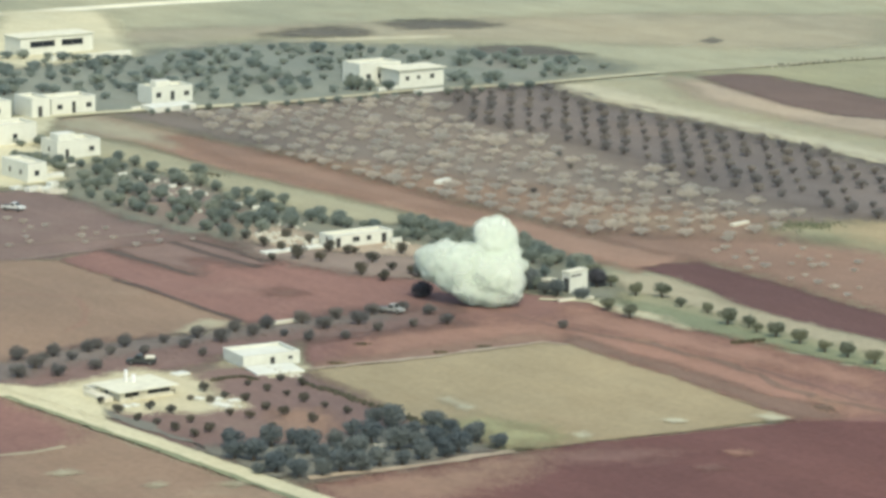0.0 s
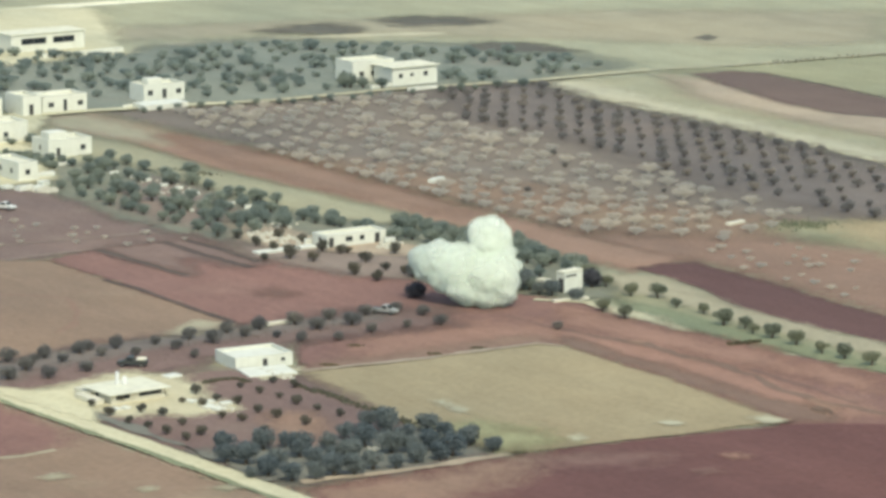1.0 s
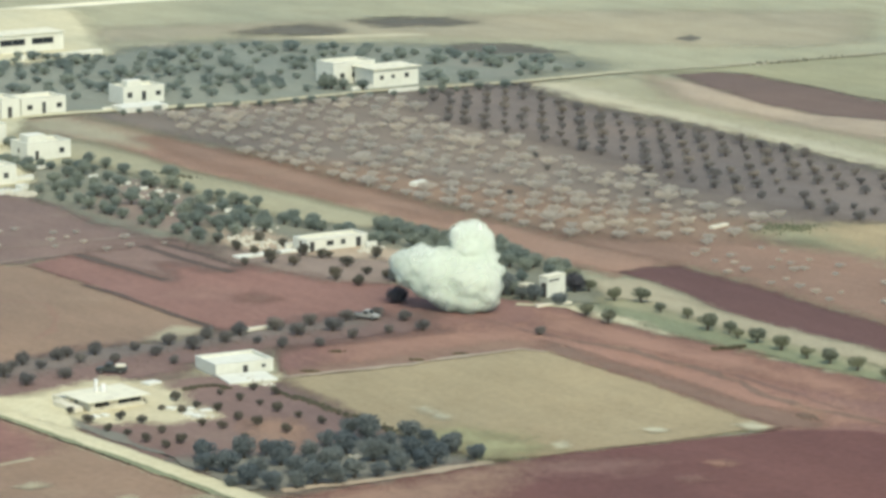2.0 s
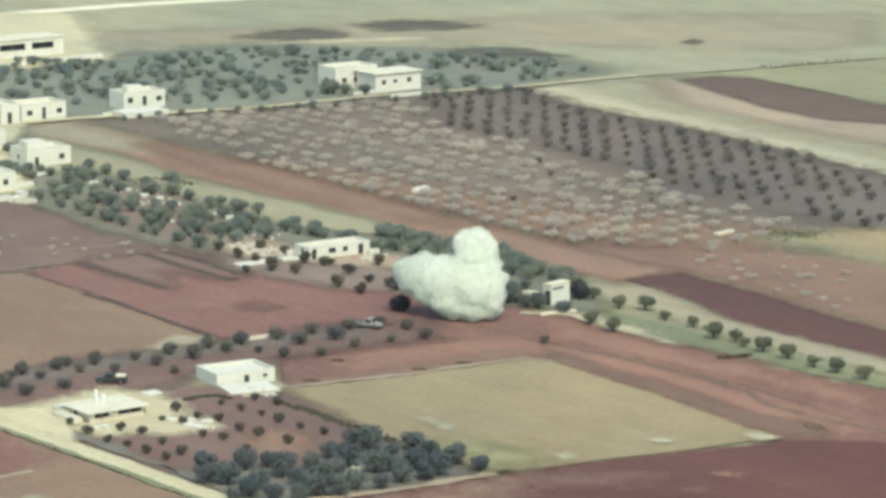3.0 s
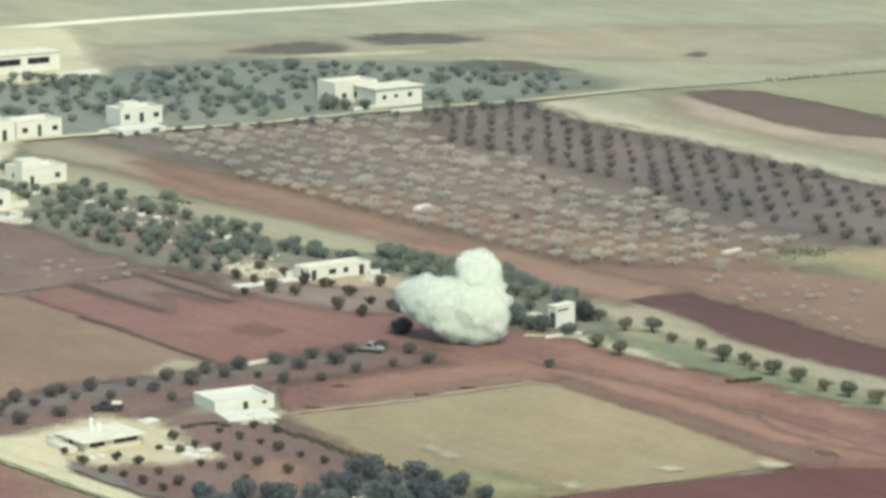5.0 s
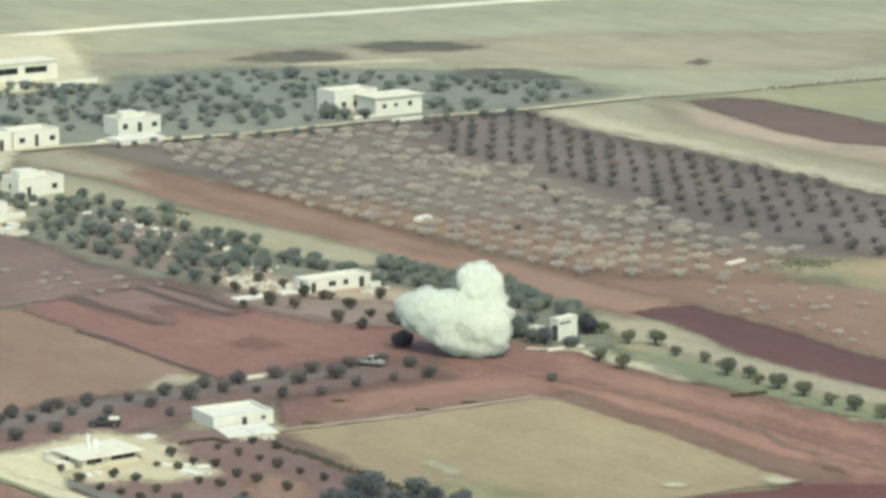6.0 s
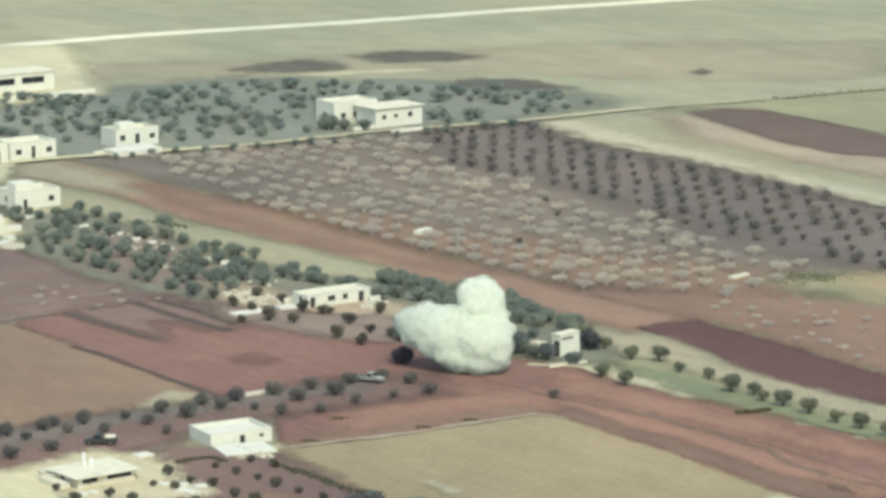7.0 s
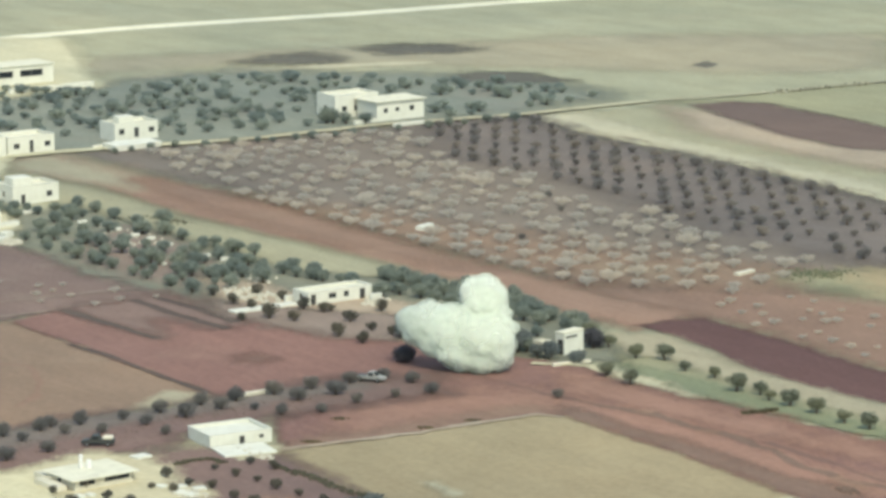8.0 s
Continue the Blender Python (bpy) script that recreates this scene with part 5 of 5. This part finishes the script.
SPARSE = [(-55.9, 133.7), (-34.9, 143.5), (-6.5, 144.6), (21.9, 125.1), (5.1, 118.3), (-26.2, 120.0)]
orchard("bare_tree", SPARSE, 6.0, 5.0, 33, 0.32, 0.6, 2.0, 0.35, "low pale bush in a fallow field", "fallow bushes")
PINK = [(-148.1, 29.1), (-132.3, 43.6), (-101.7, 51.6), (-107.4, 32.3), (-115.2, 12.1)]
orchard("bare_tree", PINK, 6.5, 4.6, 34, 0.28, 0.5, 2.0, 0.35, "low pale bush in a pinkish field", "field bushes")


# ---- vehicles, rubble and weeds ----
def pickup(x, y, turn, label, paint, covered_load=False):
    top = new("pickup_truck")
    top.matrix_world = pose(x, y, ground_at(x, y), 0, 0, turn)
    tagged(top, label, "vehicle")
    bm = bmesh.new()
    side = [(-2.5, 0.45), (-2.55, 0.95), (-0.6, 1.0), (-0.45, 1.0), (-0.25, 1.65), (0.75, 1.68), (1.25, 1.05), (2.4, 0.9), (2.5, 0.5)]
    l = [bm.verts.new((px, -0.85, pz)) for px, pz in side]
    r = [bm.verts.new((px, 0.85, pz)) for px, pz in side]
    bm.faces.new(l)
    bm.faces.new(r[::-1])
    for i in range(len(side)):
        j = (i + 1) % len(side)
        bm.faces.new((l[i], r[i], r[j], l[j]))
    bmesh.ops.recalc_face_normals(bm, faces=bm.faces)
    bmesh.ops.bevel(bm, geom=list(bm.edges), offset=0.06, segments=2, affect="EDGES")
    part("body", bm, paint, top)
    part("windscreen", box_mesh(-0.35, -0.7, -0.01, 0.35, 0.7, 0.01), M_GLASS, top, "dark windscreen").matrix_basis = pose(1.016, 0, 1.378, 0, 51.6, 0)
    for s in (-0.862, 0.862):
        part("side_window", box_mesh(-0.15, s - 0.01, 1.12, 0.75, s + 0.01, 1.55), M_GLASS, top, "dark side window")
    bed = bmesh.new()
    box(bed, -2.4, -0.72, 1.0, -0.7, 0.72, 1.012)
    part("cargo_bed", bed, M_DARKBODY, top, "dark cargo bed")
    if covered_load:
        load = box_mesh(-2.35, -0.7, 1.013, -0.68, 0.7, 1.5, bevel=0.2)
        part("tarpaulin", load, M_CREAM, top, "white tarpaulin over the load")
    for px in (-1.6, 1.55):
        for s in (-0.78, 0.78):
            tb = bmesh.new()
            tube(tb, [(px, s - 0.11, 0.36), (px, s + 0.11, 0.36)], [0.36, 0.36], 14)
            w = part("wheel", tb, M_TYRE, top, "black tyre")
            rb = bmesh.new()
            e = math.copysign(0.115, s)
            tube(rb, [(px, s + e * 0.9, 0.36), (px, s + e * 1.05, 0.36)], [0.2, 0.19], 10)
            part("rim", rb, M_RIM, w)
    return top


def rubble(name, cx, cy, rx, ry, n, size, seed, label, material, category="rubble"):
    rng = random.Random(seed)
    verts, faces = [], []
    for k in range(n):
        a, r = rng.uniform(0, math.tau), math.sqrt(rng.random())
        x, y, s = cx + rx * r * math.cos(a), cy + ry * r * math.sin(a), size * rng.uniform(0.4, 1.3)
        i = len(verts)
        for z in (-0.1, s * rng.uniform(0.6, 1.1)):
            f = 1 if z < 0 else 0.6
            for q in range(5):
                b = q * math.tau / 5 + rng.uniform(-0.3, 0.3)
                verts.append((x + f * s * math.cos(b) * rng.uniform(0.8, 1.2), y + f * s * math.sin(b) * rng.uniform(0.8, 1.2), ground_at(x, y) + z))
        faces += [(i + q, i + (q + 1) % 5, i + 5 + (q + 1) % 5, i + 5 + q) for q in range(5)] + [tuple(i + 5 + q for q in range(5))]
    me = bpy.data.meshes.new(name)
    me.from_pydata(verts, [], faces)
    me.materials.append(material)
    return tagged(new(name, me), label, category, kind="stuff")


def weeds(name, line, spread, n, size, seed, label, material=None):
    """A ragged line of dry weeds and low scrub."""
    rng = random.Random(seed)
    verts, faces = [], []
    pts = [Vector(p) for p in line]
    lens = [(b - a).length for a, b in zip(pts, pts[1:])]
    for k in range(n):
        q = rng.choices(range(len(lens)), lens)[0]
        c = pts[q].lerp(pts[q + 1], rng.random())
        x, y = c.x + rng.gauss(0, spread), c.y + rng.gauss(0, spread)
        z0 = ground_at(x, y)
        for b in range(5):
            a, h, s = rng.uniform(0, math.tau), size * rng.uniform(0.5, 1.3), size * 0.35
            ox, oy = x + rng.uniform(-s, s), y + rng.uniform(-s, s)
            i = len(verts)
            verts += [(ox - s * math.cos(a), oy - s * math.sin(a), z0 - 0.02), (ox + s * math.cos(a), oy + s * math.sin(a), z0 - 0.02),
                      (ox + s * 0.8 * math.cos(a) + rng.uniform(-s, s), oy + s * 0.8 * math.sin(a) + rng.uniform(-s, s), z0 + h),
                      (ox - s * 0.8 * math.cos(a) + rng.uniform(-s, s), oy - s * 0.8 * math.sin(a), z0 + h * 0.8)]
            faces.append((i, i + 1, i + 2, i + 3))
    me = bpy.data.meshes.new(name)
    me.from_pydata(verts, [], faces)
    me.materials.append(material or M_WEED)
    return tagged(new(name, me), label, "weeds", kind="stuff")


pickup(-25.8, 42.7, 30, "grey parked pickup truck beside olive trees", M_GREYBODY)
pickup(-13.4, -14.7, 232, "dark parked pickup truck with a white covered load", M_DARKBODY, True)
pickup(-37.5, 71.3, 60, "white parked pickup truck under a dark tree", M_BODY)
pickup(-156.0, 36.3, 30, "white parked pickup truck at the village edge", M_BODY)
block((-134.2, 126.5), 1.6, 4.5, 0.8, "white plastic-covered heap in the orchard", 25.0, name="covered_heap", category="heap")
block((-60.4, 147.2), 1.2, 5.0, 0.5, "pale heap in the orchard", 15.0, material=M_CREAM, name="pale_heap", category="heap")
for x, y, lx, ly, turn in [(15.2, -20.2, 1.6, 1.2, 20), (17.0, -18.9, 1.5, 2.0, 5), (20.4, -19.8, 1.7, 2.2, 30), (19.0, -17.0, 1.4, 1.8, -10), (22.0, -19.6, 1.6, 1.8, 12), (13.3, -32.6, 1.8, 1.0, 0), (13.4, -30.9, 1.4, 1.0, 10), (-1.8, -14.4, 2.2, 2.6, 8)]:
    block((x, y), lx, ly, 0.28, "pale broken concrete slab in the dusty yard", turn, name="broken_slab", category="slab")
rubble("yard_rubble", 19.6, -18.6, 4.2, 2.2, 70, 0.3, 1, "pale broken stones in the dusty yard", M_STONE)
rubble("farm_rubble", -45.2, 76.4, 5.0, 3.0, 120, 0.4, 2, "pale broken stones by the farm walls", M_STONE)
rubble("village_rubble", -173.9, 53.8, 6.0, 3.0, 120, 0.45, 3, "pale broken stones by the village houses", M_STONE)
rubble("house_rubble", 5.6, 1.4, 4.5, 1.6, 70, 0.3, 4, "pale building stones before the farm building", M_STONE)
rubble("grove_stones", 56.4, -13.4, 1.2, 0.6, 14, 0.4, 6, "small pale stone heap in the grove", M_STONE)
rubble("track_stones", -239.9, 304.0, 5.0, 3.0, 9, 0.32, 9, "pale stones beside the far track", M_STONE)
rubble("belt_stones", -156.6, 77.3, 22.0, 5.0, 26, 0.4, 10, "pale stones scattered among the planted trees", M_STONE)
rubble("wall_rubble", -78.0, 78.1, 1.6, 2.6, 40, 0.4, 11, "pale broken stones beside the yard wall", M_STONE)
rubble("porch_rubble", -80.5, 80.3, 2.0, 2.6, 40, 0.45, 14, "white broken stones at the end of the long house", M_STONE)
rubble("yard_stones", -97.0, 64.0, 9.0, 4.5, 110, 0.45, 12, "pale broken stones in the trodden yard", M_STONE)
rubble("tree_stones", -115.3, 72.8, 11.0, 5.0, 34, 0.4, 7, "pale stones among the trees", M_STONE)
weeds("hedge", [(14.0, -0.2), (22.3, 0.6), (30.3, 0.4), (38.4, 0.6), (47.0, 0.2)], 0.5, 230, 0.38, 1, "low dark green hedge along the stubble field", M_HEDGE)
weeds("yard_hedge", [(4.3, -11.9), (3.3, -8.2), (4.3, -5.6), (7.2, -5.1)], 0.35, 120, 0.35, 12, "low dark hedge behind the yard", M_HEDGE)
weeds("roadside_weeds", [(-6.2, -44.4), (19.1, -42.9), (42.9, -41.8), (65.3, -40.7)], 0.4, 300, 0.16, 3, "low green weeds along the farm road", M_HEDGE)
weeds("field_weeds", [(4.4, 6.5), (7.3, 21.8), (7.9, 39.6), (8.3, 50.9)], 0.5, 70, 0.12, 4, "dry weeds along the field border")
weeds("track_scrub", [(-241.5, 306.0), (-239.5, 320.0), (-238.6, 333.0)], 0.7, 26, 0.5, 31, "dark low scrub beside the far track", M_HEDGE)
weeds("green_scrub", [(-55.0, 157.5), (-52.9, 160.0), (-51.5, 162.5)], 2.4, 170, 0.32, 21, "green scrub at the edge of the orchard", M_GREENSCRUB)
weeds("strip_weeds", [(-181.6, 89.2), (-175.8, 92.0), (-169.3, 93.0)], 1.0, 80, 0.28, 22, "dark weeds on the fallow strip", M_HEDGE)
# weeds added to darken the line where a shadowed trench runs
weeds("trench_scrub", [(27.2, 76.7), (28.1, 79.7), (28.0, 82.9)], 0.35, 200, 0.35, 6, "low weeds standing in for a dark trench at the field edge")
for x, y in [(-6.6, 24.5), (3.7, 12.7), (6.0, 31.5), (6.2, 40.0)]:
    weeds("weed_tuft", [(x - 0.6, y - 0.8), (x + 0.6, y + 0.8)], 0.3, 40, 0.25, int(x * 10), "dry brown weed tuft in the red field")
rubble("earth_heap", 73.8, 58.2, 2.2, 1.2, 40, 0.35, 13, "low heap of dug brown earth in the field", M_EARTH)
weeds("row_weeds", [(-17.9, -38.3), (-19.0, -16.8), (-21.1, 8.4), (-19.3, 32.3)], 2.4, 160, 0.15, 7, "dry weeds between the tree rows")


# ---- smoke ----
def billow(name, lumps, seed, parent, label):
    """Lumps that carry smaller ones twice over, run together into one soft rounded skin."""
    rng = np.random.default_rng(seed)
    right, away = np.array((0.58, 0.81)), np.array((-0.81, 0.58))
    every, last = list(lumps), list(lumps)
    for count, lo, hi, out in ((9, 0.22, 0.36, 0.80), (3, 0.28, 0.45, 0.80)):
        fresh = []
        for u, z, w, r in last:
            for k in range(count if r > 1.0 else 2):
                d = rng.normal(size=3)
                d /= np.linalg.norm(d)
                q = r * rng.uniform(lo, hi)
                fresh.append((u + d[0] * r * out, max(q * 0.7, z + d[2] * r * out), w + d[1] * r * out, q))
        every += fresh
        last = fresh
    base = bmesh.new()
    bmesh.ops.create_icosphere(base, subdivisions=2, radius=1.0)
    ball = [np.array(v.co) for v in base.verts]
    tris = [[v.index for v in f.verts] for f in base.faces]
    base.free()
    verts, faces = [], []
    for u, z, w, r in every:
        n = len(verts)
        c = np.array((u * right[0] + w * away[0], u * right[1] + w * away[1], z))
        verts += [tuple(c + b * r) for b in ball]
        faces += [[n + k for k in t] for t in tris]
    me = bpy.data.meshes.new(name)
    me.from_pydata(verts, [], faces)
    me.materials.append(M_SMOKE)
    ob = new(name, me)
    ob.parent = parent
    tagged(ob, label)
    cl = bpy.data.textures.new(name, "CLOUDS")
    cl.noise_scale, cl.noise_depth = 1.5, 3
    veil = new("veil", me.copy())
    veil.data.materials[0] = M_VEIL
    veil.parent = ob
    tagged(veil, "thin torn white smoke around the cloud")
    for o, voxel, rounds, strength, mid in ((ob, 0.2, 130, 0.12, 0.5), (veil, 0.25, 24, 0.7, 0.2)):
        re = o.modifiers.new("skin", "REMESH")
        re.mode, re.voxel_size, re.use_smooth_shade = "VOXEL", voxel, True
        sm = o.modifiers.new("soften", "SMOOTH")
        sm.factor, sm.iterations = 0.5, rounds
        dp = o.modifiers.new("curl", "DISPLACE")
        dp.texture, dp.strength, dp.mid_level, dp.texture_coords = cl, strength, mid, "LOCAL"
    return ob


plume = new("smoke_cloud")
plume.matrix_world = pose(-21.4, 60.9, 0.1)
tagged(plume, "billowing white smoke cloud rising from the farmyard", "smoke")
billow("plume", [(-1.0, 13.4, 0.3, 2.4), (1.1, 13.7, 0.3, 2.7), (2.5, 12.6, 0.3, 2.5), (0.6, 11.4, 0.3, 3.5), (2.1, 9.8, 0.2, 2.9), (1.0, 6.6, 0.0, 5.0), (2.8, 4.6, 0.0, 3.4), (-1.0, 8.3, 0.8, 3.9), (0.5, 2.7, -0.3, 3.0), (-2.3, 3.4, 0.3, 3.2), (2.8, 2.7, 0.0, 2.6),
                 (-4.5, 7.0, 1.5, 4.4), (-8.0, 7.8, 3.0, 3.7), (-10.6, 7.7, 4.5, 2.8), (-11.8, 7.6, 5.0, 2.1), (-7.0, 5.2, 2.5, 3.3), (-4.0, 4.0, 1.0, 3.3), (-10.0, 6.0, 4.0, 2.6),
                 (5.2, 9.9, 0.2, 0.7), (5.6, 4.4, 0.2, 0.8), (5.9, 7.6, 0.2, 0.9)],
       1, plume, "thick white smoke with a rounded head")
